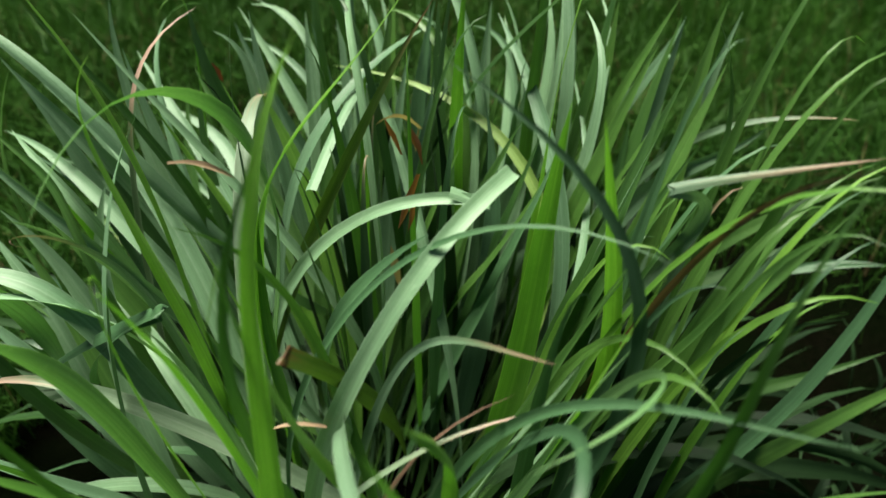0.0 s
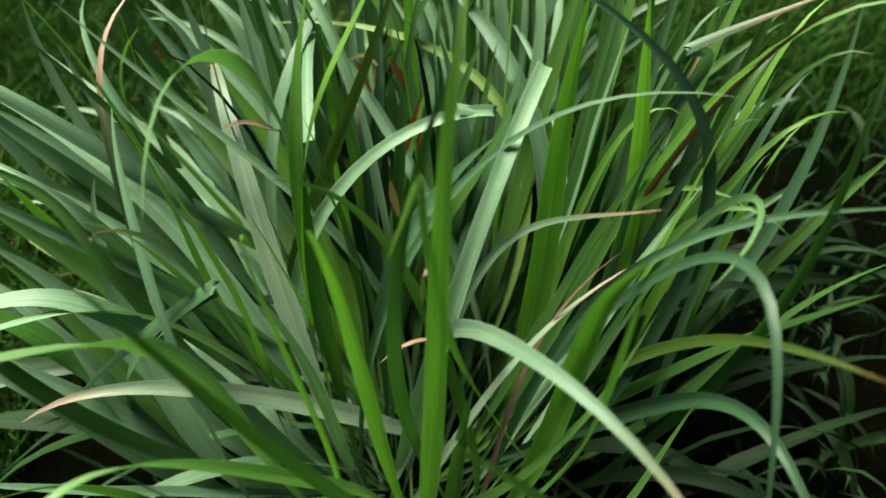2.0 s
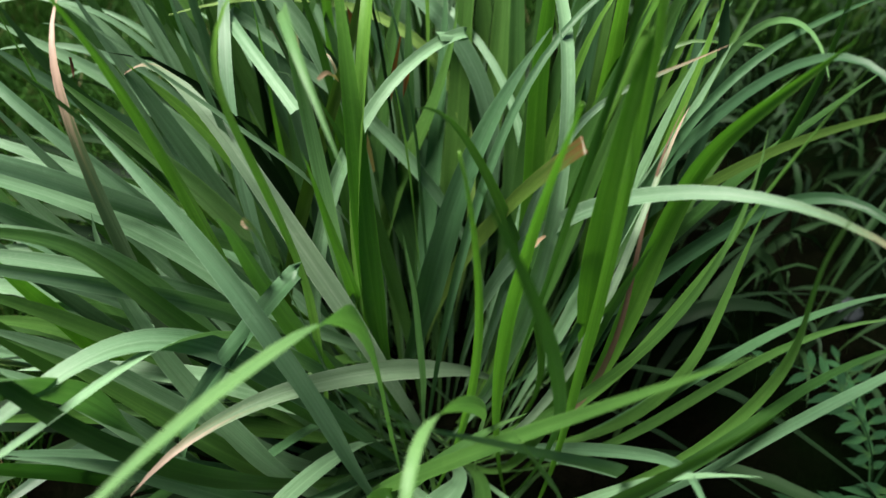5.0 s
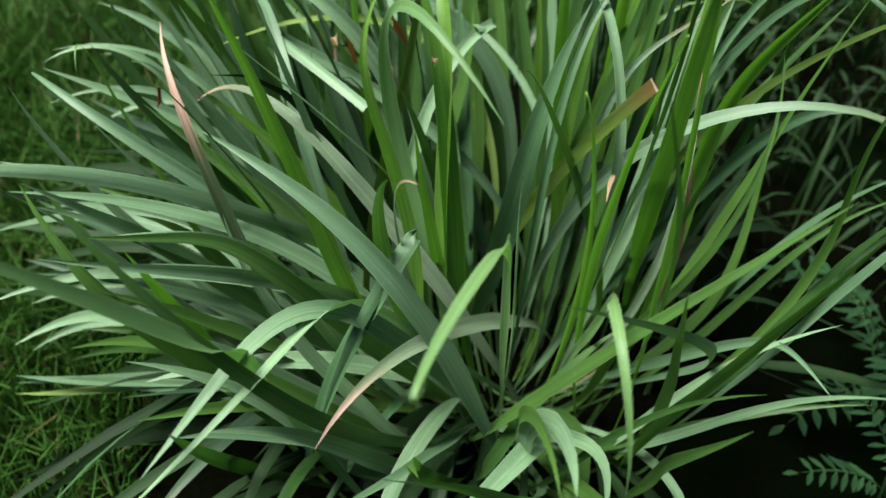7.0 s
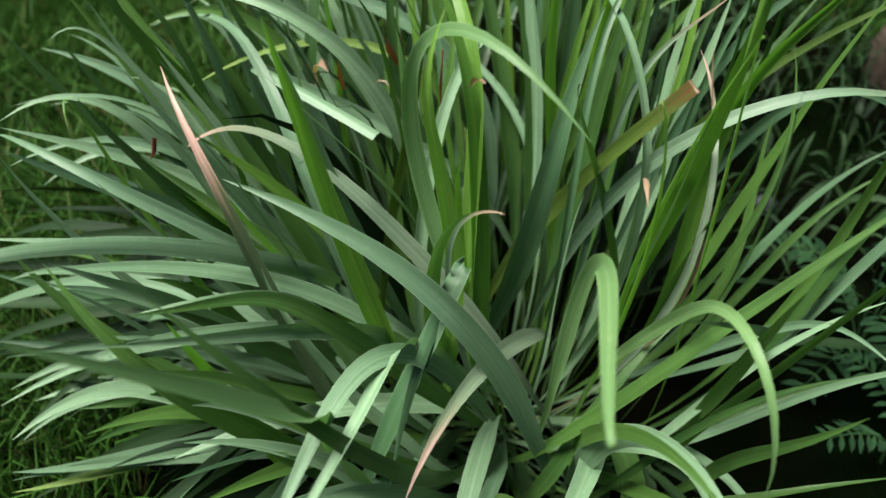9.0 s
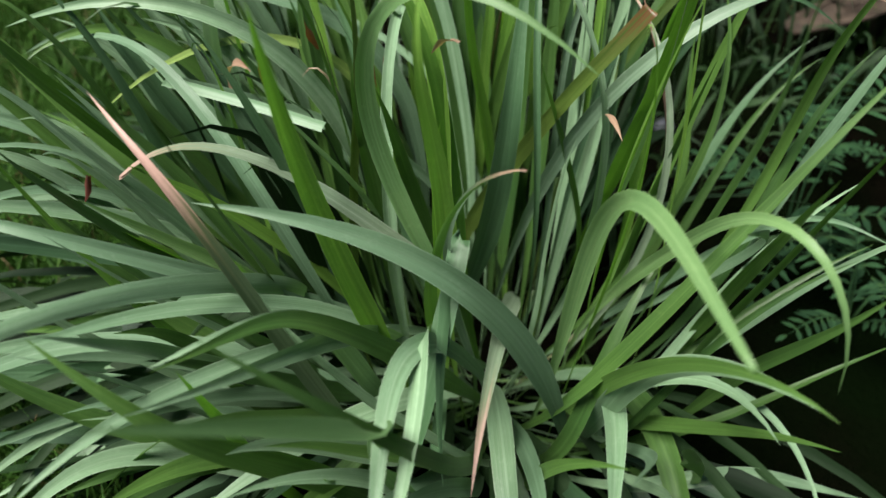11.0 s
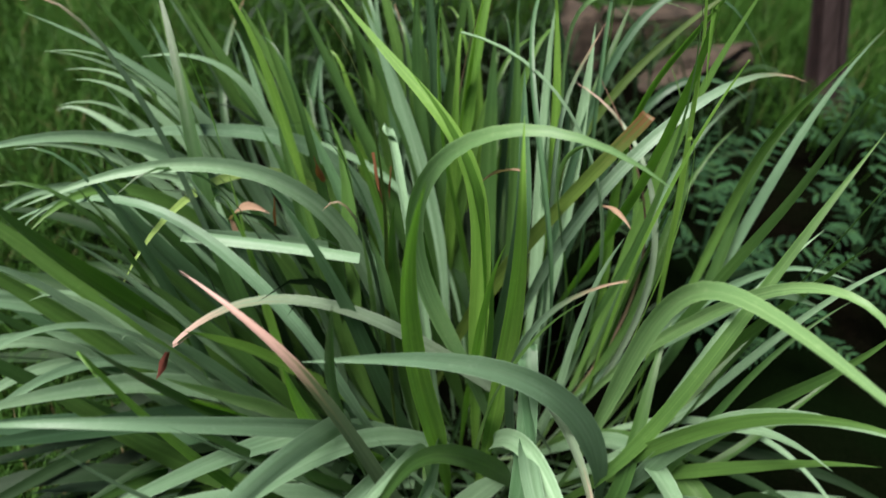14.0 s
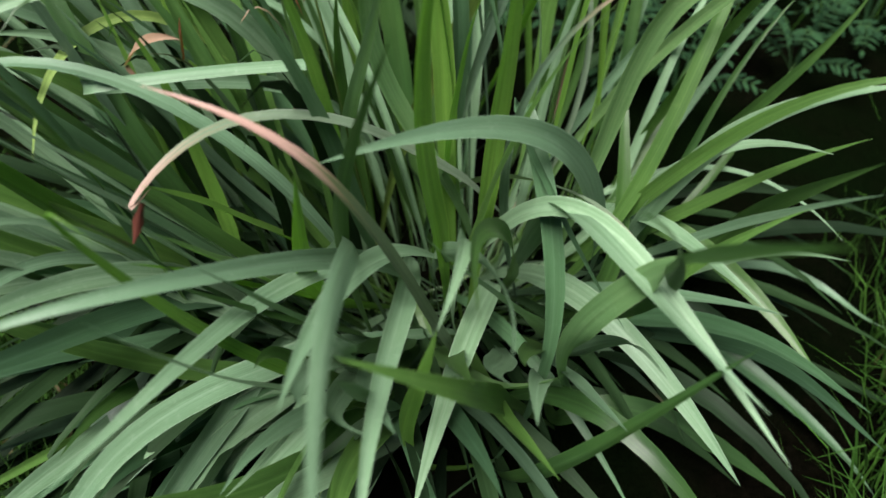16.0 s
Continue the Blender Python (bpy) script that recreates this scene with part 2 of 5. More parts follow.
# ---- the ground and the lawn ----
def ground():
    bm = bmesh.new()
    ticks = sorted(set([-60, -30, -15, -8, -5] + [round(-4 + 0.1 * i, 2) for i in range(81)] + [5, 8, 15, 30, 60]))
    grid = [[bm.verts.new((x, y, 0.02 * noise.noise((x * 1.3, y * 1.3, 0)) + 0.008 * noise.noise((x * 7, y * 7, 3)) - 0.01)) for x in ticks] for y in ticks]
    for a, b in zip(grid, grid[1:]):
        for i in range(len(ticks) - 1):
            bm.faces.new((a[i], a[i + 1], b[i + 1], b[i]))
    return tagged(part("ground", bm, SOIL), "soil round the clump with shade put into its near-black colour, rough garden lawn beyond", "ground", kind="structure")


def lawn(count=240000):
    rng = np.random.default_rng(5)
    r = 0.62 + 4.0 * rng.random(count) ** 0.9
    a = rng.random(count) * 2 * np.pi
    x, y = r * np.cos(a), r * np.sin(a)
    # none in the weedy hollow beside the clump
    bare = np.hypot((x - 0.75) / 0.85, (y + 0.15) / 0.6) < 1 + 0.15 * rng.standard_normal(count)
    bare |= np.hypot((x - 1.0) / 0.5, (y - 0.75) / 0.75) < 1 + 0.15 * rng.standard_normal(count)
    bare |= np.hypot((x - 0.45) / 0.75, (y - 0.75) / 0.65) < 1 + 0.15 * rng.standard_normal(count)
    x, y = x[~bare], y[~bare]
    count = len(x)
    clump = np.array([noise.noise((px * 2.3, py * 2.3, 7)) for px, py in zip(x, y)])
    h = (0.06 + 0.10 * rng.random(count)) * (1 + 0.8 * clump)
    w = 0.0011 + 0.0013 * rng.random(count)
    lean, face = rng.random(count) * 2 * np.pi, rng.random(count) * np.pi
    bend = h * (0.2 + 0.9 * rng.random(count))
    z0 = -0.02
    dx, dy = np.cos(face) * w, np.sin(face) * w
    lx, ly = np.cos(lean) * bend, np.sin(lean) * bend
    v = np.empty((count, 5, 3))
    v[:, 0] = np.stack([x - dx, y - dy, np.full(count, z0)], 1)
    v[:, 1] = np.stack([x + dx, y + dy, np.full(count, z0)], 1)
    v[:, 2] = np.stack([x + lx * 0.35 + dx * 0.8, y + ly * 0.35 + dy * 0.8, h * 0.65], 1)
    v[:, 3] = np.stack([x + lx * 0.35 - dx * 0.8, y + ly * 0.35 - dy * 0.8, h * 0.65], 1)
    v[:, 4] = np.stack([x + lx, y + ly, h], 1)
    i = np.arange(count)[:, None] * 5
    faces = np.concatenate([i + [0, 1, 2, 3]], 0).tolist() + (i + [3, 2, 4]).tolist()
    mesh = bpy.data.meshes.new("lawn_grass")
    mesh.from_pydata(v.reshape(-1, 3).tolist(), [], faces)
    mesh.materials.append(LAWN)
    return tagged(new("lawn_grass", mesh), "fine dark green lawn grass growing on the ground", "grass", kind="stuff")


ground()
lawn()

# ---- the trunk, the old wood and the weeds behind the clump ----
def tree_trunk(x, y, height=2.3, radius=0.05):
    root = tagged(new("tree_trunk"), "slim tree trunk with peeling purple-brown bark, standing in the grass", "tree trunk")
    root.location = (x, y, 0)

    def shell(a0, a1, r, thick, steps, seed, z0=-0.05):
        bm = bmesh.new()
        rows = []
        for k in range(19):
            z = z0 + (height - z0) * k / 18
            flare = 1 + 0.35 * math.exp(-z * 9)
            lean = -0.182 * z
            inner, outer = [], []
            for i in range(steps + 1):
                a = radians(a0 + (a1 - a0) * i / steps)
                rr = r * flare * (1 + 0.07 * noise.noise((math.cos(a) * 2, math.sin(a) * 2 + seed, z * 5)))
                outer.append(bm.verts.new((lean + rr * math.cos(a), rr * math.sin(a) - lean, z)))
                inner.append(bm.verts.new((lean + (rr - thick) * math.cos(a), (rr - thick) * math.sin(a) - lean, z)))
            rows.append((outer, inner))
        for (o0, i0), (o1, i1) in zip(rows, rows[1:]):
            for i in range(steps):
                bm.faces.new((o0[i], o0[i + 1], o1[i + 1], o1[i]))
                bm.faces.new((i0[i + 1], i0[i], i1[i], i1[i + 1]))
            bm.faces.new((i0[0], o0[0], o1[0], i1[0]))
            bm.faces.new((o0[-1], i0[-1], i1[-1], o1[-1]))
        return bm

    part("heartwood", shell(0, 360, radius * 0.84, 0.03, 24, 1), HEARTWOOD, root)
    part("bark_plate", shell(184, 237, radius, 0.011, 8, 2), BARK, root, "wide plate of purple-brown bark")
    part("bark_plate", shell(246, 272, radius * 1.02, 0.010, 5, 3), BARK, root, "narrow plate of bark beside a dark split")
    part("bark_plate", shell(280, 488, radius * 0.98, 0.012, 18, 4), BARK, root)
    return root


def old_timber(x, y, z, length, width, thick, heading, tilt, seed, label):
    """A worn block or slab of wood: a bevelled box, roughened, with broken ends."""
    bm = bmesh.new()
    bmesh.ops.create_cube(bm, size=1.0)
    bmesh.ops.subdivide_edges(bm, edges=bm.edges[:], cuts=5, use_grid_fill=True)
    for v in bm.verts:
        p = v.co.copy()
        r = Vector((p.x, p.y * 1.0, p.z))
        round_off = 1 - 0.22 * (abs(p.y * 2) ** 4) * (abs(p.z * 2) ** 4)
        v.co = Vector((p.x * length * (1 + 0.05 * noise.noise((p.y * 5, p.z * 5, seed))), p.y * width * round_off, p.z * thick * round_off))
        v.co += Vector((0.2, 1, 1)) * 0.14 * thick * noise.noise(Vector((r.x * 3, r.y * 3, r.z * 3 + seed)))
        v.co.z += thick * 0.5
    ob = tagged(part("old_timber", bm, TIMBER), label, "wood")
    ob.matrix_world = pose(x, y, z, 0, tilt, heading)
    return ob


def curled_bark(x, y, z, heading):
    """A dry curled sheath of bark lying on the ground."""
    bm = bmesh.new()
    rows = []
    for k in range(17):
        s = k / 16
        wide = 0.05 * math.sin(math.pi * min(1, 0.12 + s)) + 0.012
        row = []
        for i in range(9):
            a = radians(-75 + 150 * i / 8)
            row.append(bm.verts.new((0.42 * s - 0.21, wide * math.sin(a), 0.045 + 0.03 * math.sin(3 * s) - wide * 0.6 * math.cos(a) + 0.006 * noise.noise((s * 6, i, 1)))))
        rows.append(row)
    for a, b in zip(rows, rows[1:]):
        for i in range(8):
            bm.faces.new((a[i], a[i + 1], b[i + 1], b[i]))
    ob = tagged(part("curled_bark", bm, TIMBER), "curled dry piece of pinkish-brown bark lying on the soil", "bark")
    mod = ob.modifiers.new("thick", "SOLIDIFY")
    mod.thickness = 0.006
    ob.matrix_world = pose(x, y, z, 0, -4, heading)
    return ob


def weed_plant(x, y, scale, seed, leaves=8):
    """A ferny weed: leaves of paired, lance-shaped leaflets on thin stalks."""
    wr = random.Random(seed)
    root = tagged(new("weed_plant"), "ferny dark green weed with paired narrow leaflets, growing in soil", "weed", "weeds beside the clump")
    root.location = (x, y, 0)
    bm = bmesh.new()
    blade(bm, arc(0, 0, wr.random() * 360, 0.01, 0.08 * scale, 0.02, 0.16 * scale, 0.03, 0.26 * scale, z0=-0.02, n=8), 0, 0.007, cup=0.9, base=0.9, taper=4)
    part("stem", bm, WEED, root)
    for k in range(leaves):
        bm = bmesh.new()
        heading = 360 * k / leaves + wr.gauss(0, 18)
        reach, top = wr.uniform(0.14, 0.22) * scale, wr.uniform(0.10, 0.30) * scale
        course = arc(0, 0, heading, 0.02, top * 0.7, reach * 0.5, top * 1.25, reach, top * wr.uniform(0.7, 1.05), z0=0.03, n=13)
        blade(bm, course, heading, 0.0035, cup=0.8, base=0.9, taper=4)
        for i in range(4, 13):
            p, ahead = course[i], course[i] - course[i - 1]
            away = math.degrees(math.atan2(ahead[1], ahead[0]))
            size = 0.047 * scale * (1 - 0.45 * abs(i - 8) / 5)
            for side in ((-1, 1) if i < 12 else (0,)):
                a = away + side * wr.uniform(52, 68)
                c, s = math.cos(radians(a)), math.sin(radians(a))
                q = [p + np.array([c * size * u, s * size * u, -0.18 * size * u * u + 0.1 * size * u]) for u in np.linspace(0, 1, 6)]
                blade(bm, q, a, 0.0125 * scale, cup=0.2, base=0.25, peak=0.45, taper=1.6, phase=wr.random() * 6)
        part("leaf", bm, WEED, root)
    return root


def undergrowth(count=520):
    """Short blades on the soil behind the clump, shade put into their colour."""
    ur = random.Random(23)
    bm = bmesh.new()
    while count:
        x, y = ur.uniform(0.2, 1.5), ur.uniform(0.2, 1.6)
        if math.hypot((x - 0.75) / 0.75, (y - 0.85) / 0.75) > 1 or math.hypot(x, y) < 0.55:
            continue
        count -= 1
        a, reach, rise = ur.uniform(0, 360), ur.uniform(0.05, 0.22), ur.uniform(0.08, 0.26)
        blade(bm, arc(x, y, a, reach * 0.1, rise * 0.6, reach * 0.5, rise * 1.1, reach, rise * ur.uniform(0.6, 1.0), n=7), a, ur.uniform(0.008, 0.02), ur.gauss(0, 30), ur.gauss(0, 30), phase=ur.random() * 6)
    return tagged(part("undergrowth", bm, SHADE_TONE), "short grass blades growing on dark soil, shade put into their colour", "grass", kind="stuff")


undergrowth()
tree_trunk(1.617, 0.222)
old_timber(1.24, 0.84, -0.01, 0.12, 0.10, 0.20, 60, 8, 1, "weathered pinkish-brown block of wood on the ground")
old_timber(1.56, 0.80, -0.01, 0.34, 0.10, 0.12, -40, 3, 2, "weathered split log lying on the ground")
old_timber(1.52, 0.50, -0.01, 0.13, 0.10, 0.10, -20, -5, 3, "short weathered tan block of wood beside the trunk")
curled_bark(1.38, 0.52, 0.05, -16)
stone_bm = bmesh.new()
bmesh.ops.create_icosphere(stone_bm, subdivisions=3, radius=0.026)
for v in stone_bm.verts:
    v.co *= 1 + 0.25 * noise.noise(v.co * 30)
    v.co.z = v.co.z * 0.7 + 0.02
white_stone = tagged(part("stone", stone_bm, PALE_STONE), "small pale bluish-white stone lying on the soil", "stone")
white_stone.location = (0.70, 0.46, 0)
for k, (x, y, scale) in enumerate(((0.66, 0.04, 1.15), (0.60, -0.17, 0.8), (0.98, -0.16, 1.0), (0.90, 0.20, 0.7), (1.33, 0.04, 1.0), (1.22, -0.24, 0.9), (0.80, -0.36, 0.8), (1.02, -0.48, 0.8))):
    weed_plant(x, y, scale, 40 + k)

# ---- the grass clump ----
clump = tagged(new("grass_clump"), "large clump of broad green grass blades with some dried tips", "grass clump")
rng = random.Random(11)


def leaf(mat, x, y, heading, r1, z1, r2, z2, r3, z3, width, turn=0.0, twist=0.0, sway=0.0, label="", **more):
    bm = bmesh.new()
    blade(bm, arc(x, y, heading, r1, z1, r2, z2, r3, z3, sway=sway), heading, width, twist, turn, phase=rng.random() * 6, **more)
    return part("leaf", bm, mat, clump, label)




blade_rng = random.Random(31)


def bough(mat, width, face, root, *bends, label="", **more):
    """One of the long outer blades: it rises from its root and follows the bends (a Bezier curve) to its tip."""
    path = curve([(*root, 0.0), *bends], 26)
    course = path[-1] - path[0]
    heading = math.degrees(math.atan2(course[1], course[0]))
    bm = bmesh.new()
    blade(bm, path, heading, width, blade_rng.gauss(0, 12), blade_rng.gauss(0, 9), cup=blade_rng.uniform(0.16, 0.42), phase=blade_rng.random() * 6, face=face, wave=0.07, **{"base": 0.11, "peak": 0.48, "taper": 2.3, **more})
    return part("leaf", bm, mat, clump, label)


bough(LIME, 0.022, (0.41, -0.39, 0.82), (0.144, -0.086), (0.198, -0.169, 0.301), (0.163, -0.021, 0.590), (0.198, -0.130, 0.877), (0.156, 0.004, 1.015), label="bright yellow-green blade")
bough(FRESH, 0.016, (0.41, -0.39, 0.82), (0.091, 0.051), (0.107, -0.029, 0.423), (0.131, -0.215, 0.727), (0.181, 0.002, 1.035), (0.169, -0.035, 0.936))
bough(LIME, 0.019, (0.24, -0.74, 0.63), (0.134, -0.045), (0.048, -0.076, 0.377), (0.099, -0.076, 0.706), (0.148, -0.183, 0.946), (0.119, -0.143, 0.822), label="bright yellow-green blade")
bough(BLUE, 0.014, (-0.07, -0.59, 0.80), (0.092, 0.057), (0.132, 0.077, 0.297), (0.188, 0.124, 0.558), (0.321, 0.176, 0.745), (0.370, 0.113, 0.854), (0.415, 0.013, 0.824), (0.476, -0.052, 0.628), label="grey-green blade")
bough(LIME, 0.028, (0.07, -0.69, 0.72), (0.115, -0.009), (0.299, -0.004, 0.359), (0.218, 0.122, 0.607), (0.257, 0.044, 0.653), (0.329, -0.033, 0.859))
bough(PALETIP, 0.013, (0.12, -0.50, 0.86), (0.017, -0.006), (0.092, 0.009, 0.393), (0.093, 0.087, 0.711), (0.126, 0.101, 0.647), (0.273, 0.132, 0.740), label="pale blade with a dried brown tip")
bough(PALE, 0.020, (0.12, -0.50, 0.86), (-0.133, -0.006), (-0.230, -0.028, 0.516), (-0.117, 0.137, 0.783), (0.055, 0.382, 0.555), (-0.046, 0.237, 0.639), blunt=True, label="grey-green blade")
bough(FRESH, 0.016, (0.24, -0.74, 0.63), (0.074, 0.054), (0.233, 0.038, 0.241), (0.102, -0.003, 0.462), (0.030, 0.086, 0.673), (-0.010, -0.077, 0.768))
bough(LIME, 0.030, (0.28, -0.57, 0.77), (-0.014, -0.023), (-0.089, 0.014, 0.249), (-0.092, 0.018, 0.487), (-0.071, -0.037, 0.682), (-0.132, 0.102, 0.829), label="bright yellow-green blade")
bough(LIME, 0.036, (0.41, -0.39, 0.82), (0.016, 0.045), (0.134, 0.177, 0.163), (0.106, 0.253, 0.362), (0.053, 0.284, 0.576), (0.092, 0.281, 0.825), label="bright yellow-green blade")
bough(BLUE, 0.016, (0.28, -0.57, 0.77), (0.170, 0.092), (0.250, 0.120, 0.363), (0.331, 0.188, 0.655), (0.336, 0.317, 0.774), (0.093, 0.145, 0.915))
bough(PALE, 0.023, (0.22, -0.16, 0.96), (-0.010, 0.016), (0.080, -0.060, 0.265), (0.147, -0.079, 0.533), (0.147, 0.020, 0.756), (0.075, 0.231, 0.754), blunt=True, label="grey-green blade")
bough(BLUE, 0.011, (0.41, -0.39, 0.82), (-0.007, -0.020), (0.005, -0.079, 0.378), (0.041, -0.020, 0.676), (0.041, 0.176, 0.777), (0.284, 0.222, 0.814))
bough(BLUE, 0.013, (0.23, -0.35, 0.91), (0.119, 0.021), (0.218, 0.022, 0.415), (0.161, 0.110, 0.745), (0.352, 0.154, 0.752), (0.465, 0.265, 0.760))
bough(PALETIP, 0.019, (0.43, -0.72, 0.54), (-0.018, 0.249), (0.103, 0.504, 0.766), (0.399, 0.437, 0.861), (0.007, 0.157, 0.684), (0.297, 0.450, 0.825), label="pale blade with a dried brown tip")
bough(DEAD, 0.009, (0.28, -0.57, 0.77), (0.043, 0.176), (0.088, 0.266, 0.245), (0.171, 0.369, 0.479), (0.193, 0.343, 0.771), (0.359, 0.314, 0.913), label="thin dried reddish blade")
bough(BLUE, 0.021, (0.12, -0.50, 0.86), (0.008, 0.047), (0.214, 0.120, 0.294), (0.382, 0.165, 0.564), (0.387, 0.079, 0.707), (0.545, 0.001, 0.554))
bough(FRESH, 0.022, (0.12, -0.50, 0.86), (-0.035, 0.094), (0.141, -0.119, 0.043), (0.153, 0.009, 0.120), (0.159, -0.050, 0.358), (0.219, -0.078, 0.658))
bough(LIME, 0.010, (0.28, -0.57, 0.77), (-0.008, -0.124), (0.099, -0.077, 0.404), (0.091, -0.208, 0.680), (0.019, -0.143, 0.884), (0.046, -0.146, 0.756), label="bright yellow-green blade")
bough(PALEPINK, 0.029, (0.07, -0.69, 0.72), (0.062, -0.055), (0.010, -0.093, 0.309), (-0.225, 0.026, 0.540), (-0.354, 0.099, 0.759), (-0.340, 0.127, 0.640), (-0.499, 0.209, 0.511), (-0.423, 0.147, 0.591), label="pale blade with a pinkish dry tip")
bough(PINKTIP, 0.020, (-0.15, -0.43, 0.89), (-0.141, -0.106), (-0.340, -0.144, 0.259), (-0.340, -0.014, 0.532), (-0.398, -0.099, 0.704), (-0.438, 0.097, 0.733), label="blade with a long dried pink tip")
bough(PALE, 0.034, (-0.30, -0.59, 0.75), (0.044, -0.113), (-0.012, -0.203, 0.127), (-0.037, -0.203, 0.285), (-0.075, -0.187, 0.445), (-0.135, -0.172, 0.581), (-0.239, -0.117, 0.645), (-0.386, -0.014, 0.652), label="grey-green blade")
bough(BLUE, 0.025, (-0.07, -0.59, 0.80), (-0.340, -0.107), (-0.267, -0.251, 0.249), (-0.286, -0.247, 0.482), (-0.142, -0.123, 0.565), (-0.008, -0.004, 0.604), (-0.173, -0.075, 0.569), (-0.251, -0.276, 0.396))
bough(FRESH, 0.026, (-0.02, -0.82, 0.58), (-0.040, 0.035), (-0.134, -0.014, 0.202), (-0.177, -0.074, 0.414), (-0.189, -0.098, 0.621), (-0.149, -0.200, 0.728))
bough(LIME, 0.029, (-0.18, -0.73, 0.66), (-0.116, 0.053), (-0.196, -0.077, 0.245), (-0.241, -0.055, 0.453), (-0.277, -0.002, 0.630), (-0.315, -0.116, 0.897), label="bright yellow-green blade")
bough(PALELIME, 0.024, (-0.30, -0.59, 0.75), (-0.069, -0.010), (-0.043, -0.090, 0.412), (-0.208, 0.085, 0.504), (-0.166, 0.179, 0.630), (-0.182, 0.034, 0.848), (-0.141, -0.069, 0.902), (-0.039, -0.188, 0.782), label="yellow-green blade bent over, pale on top")
bough(LIME, 0.026, (-0.53, -0.32, 0.78), (-0.075, -0.010), (-0.129, 0.029, 0.477), (-0.073, -0.023, 0.806), (-0.079, 0.043, 0.693), (-0.123, 0.250, 0.876), label="bright yellow-green blade")
bough(LIME, 0.026, (-0.52, -0.49, 0.70), (-0.148, -0.027), (-0.138, -0.078, 0.371), (-0.077, -0.041, 0.646), (-0.231, -0.150, 0.757), (-0.152, -0.076, 0.867), label="bright yellow-green blade")
bough(LIME, 0.026, (-0.18, -0.73, 0.66), (0.236, 0.173), (0.166, 0.032, 0.446), (0.144, -0.171, 0.780), (0.199, -0.030, 1.024), (0.149, -0.100, 0.788), label="bright yellow-green blade")
bough(PALELIME, 0.023, (-0.52, -0.49, 0.70), (-0.023, -0.079), (0.018, -0.206, 0.477), (-0.114, -0.188, 0.747), (0.110, -0.175, 0.658), (-0.128, -0.307, 0.774), (-0.149, -0.603, 0.763), (-0.104, -0.429, 0.746), taper=2.8, label="yellow-green blade bent over, pale on top")
bough(PALELIME, 0.017, (-0.52, -0.49, 0.70), (0.080, -0.045), (0.046, -0.036, 0.411), (0.152, -0.255, 0.483), (0.069, -0.216, 0.613), (0.015, -0.331, 0.795), (0.059, -0.434, 0.738), (0.064, -0.447, 0.564), label="yellow-green blade bent over, pale on top")
bough(OLIVE, 0.024, (-0.45, -0.66, 0.61), (-0.055, 0.152), (-0.024, 0.188, 0.303), (0.053, 0.029, 0.551), (0.156, -0.065, 0.772), (0.138, -0.036, 0.718), blunt=True, label="olive blade with a rust-brown end")
bough(PALETIP, 0.020, (0.07, -0.69, 0.72), (0.014, 0.112), (0.031, 0.070, 0.253), (0.054, 0.036, 0.470), (0.092, 0.038, 0.618), (0.203, -0.071, 0.698), (0.299, -0.039, 0.764), (0.473, -0.103, 0.666), label="pale blade with a dried brown tip")
bough(FRESH, 0.020, (-0.07, -0.59, 0.80), (0.281, -0.051), (0.175, -0.204, 0.058), (0.079, -0.166, 0.142), (0.212, -0.222, 0.351), (0.283, -0.315, 0.760))
bough(PALE, 0.030, (0.12, -0.50, 0.86), (-0.006, -0.020), (-0.123, -0.143, 0.372), (-0.249, -0.169, 0.643), (-0.277, -0.210, 0.555), (-0.385, -0.412, 0.541), label="grey-green blade")
bough(PALEPINK, 0.027, (0.01, -0.33, 0.94), (0.109, 0.144), (0.084, 0.094, 0.231), (-0.062, -0.095, 0.363), (-0.149, -0.199, 0.544), (-0.242, -0.320, 0.439), label="pale blade with a pinkish dry tip")
bough(PALE, 0.031, (-0.30, -0.59, 0.75), (0.035, -0.100), (0.017, -0.247, 0.198), (-0.036, -0.228, 0.393), (0.045, -0.268, 0.491), (0.014, -0.467, 0.598), label="grey-green blade")
bough(PALE, 0.024, (-0.07, -0.59, 0.80), (-0.377, 0.327), (-0.136, 0.105, 0.361), (-0.300, -0.045, 0.448), (-0.453, -0.043, 0.721), (-0.709, -0.221, 0.724), taper=2.8, label="grey-green blade")
bough(PALE, 0.027, (-0.15, -0.43, 0.89), (0.016, 0.122), (-0.122, 0.087, 0.263), (-0.293, -0.088, 0.400), (-0.424, -0.072, 0.558), (-0.633, -0.177, 0.523), taper=2.8, label="grey-green blade")
bough(PALE, 0.026, (-0.07, -0.59, 0.80), (-0.075, -0.010), (-0.260, -0.077, 0.216), (-0.302, -0.055, 0.461), (-0.258, -0.136, 0.613), (-0.474, -0.166, 0.620), taper=2.8, label="grey-green blade")
bough(PALE, 0.031, (0.22, -0.16, 0.96), (-0.037, -0.012), (-0.049, -0.072, 0.176), (-0.143, -0.085, 0.312), (-0.317, -0.110, 0.363), (-0.502, -0.147, 0.331), taper=2.8, label="grey-green blade")
bough(FRESH, 0.032, (-0.15, -0.43, 0.89), (-0.174, -0.204), (-0.301, -0.171, 0.270), (-0.421, -0.127, 0.435), (-0.442, -0.274, 0.519), (-0.553, -0.130, 0.672))
bough(FRESH, 0.021, (-0.53, -0.32, 0.78), (0.006, -0.029), (0.028, -0.183, 0.172), (-0.033, -0.217, 0.391), (0.002, -0.331, 0.592), (-0.004, -0.489, 0.626))
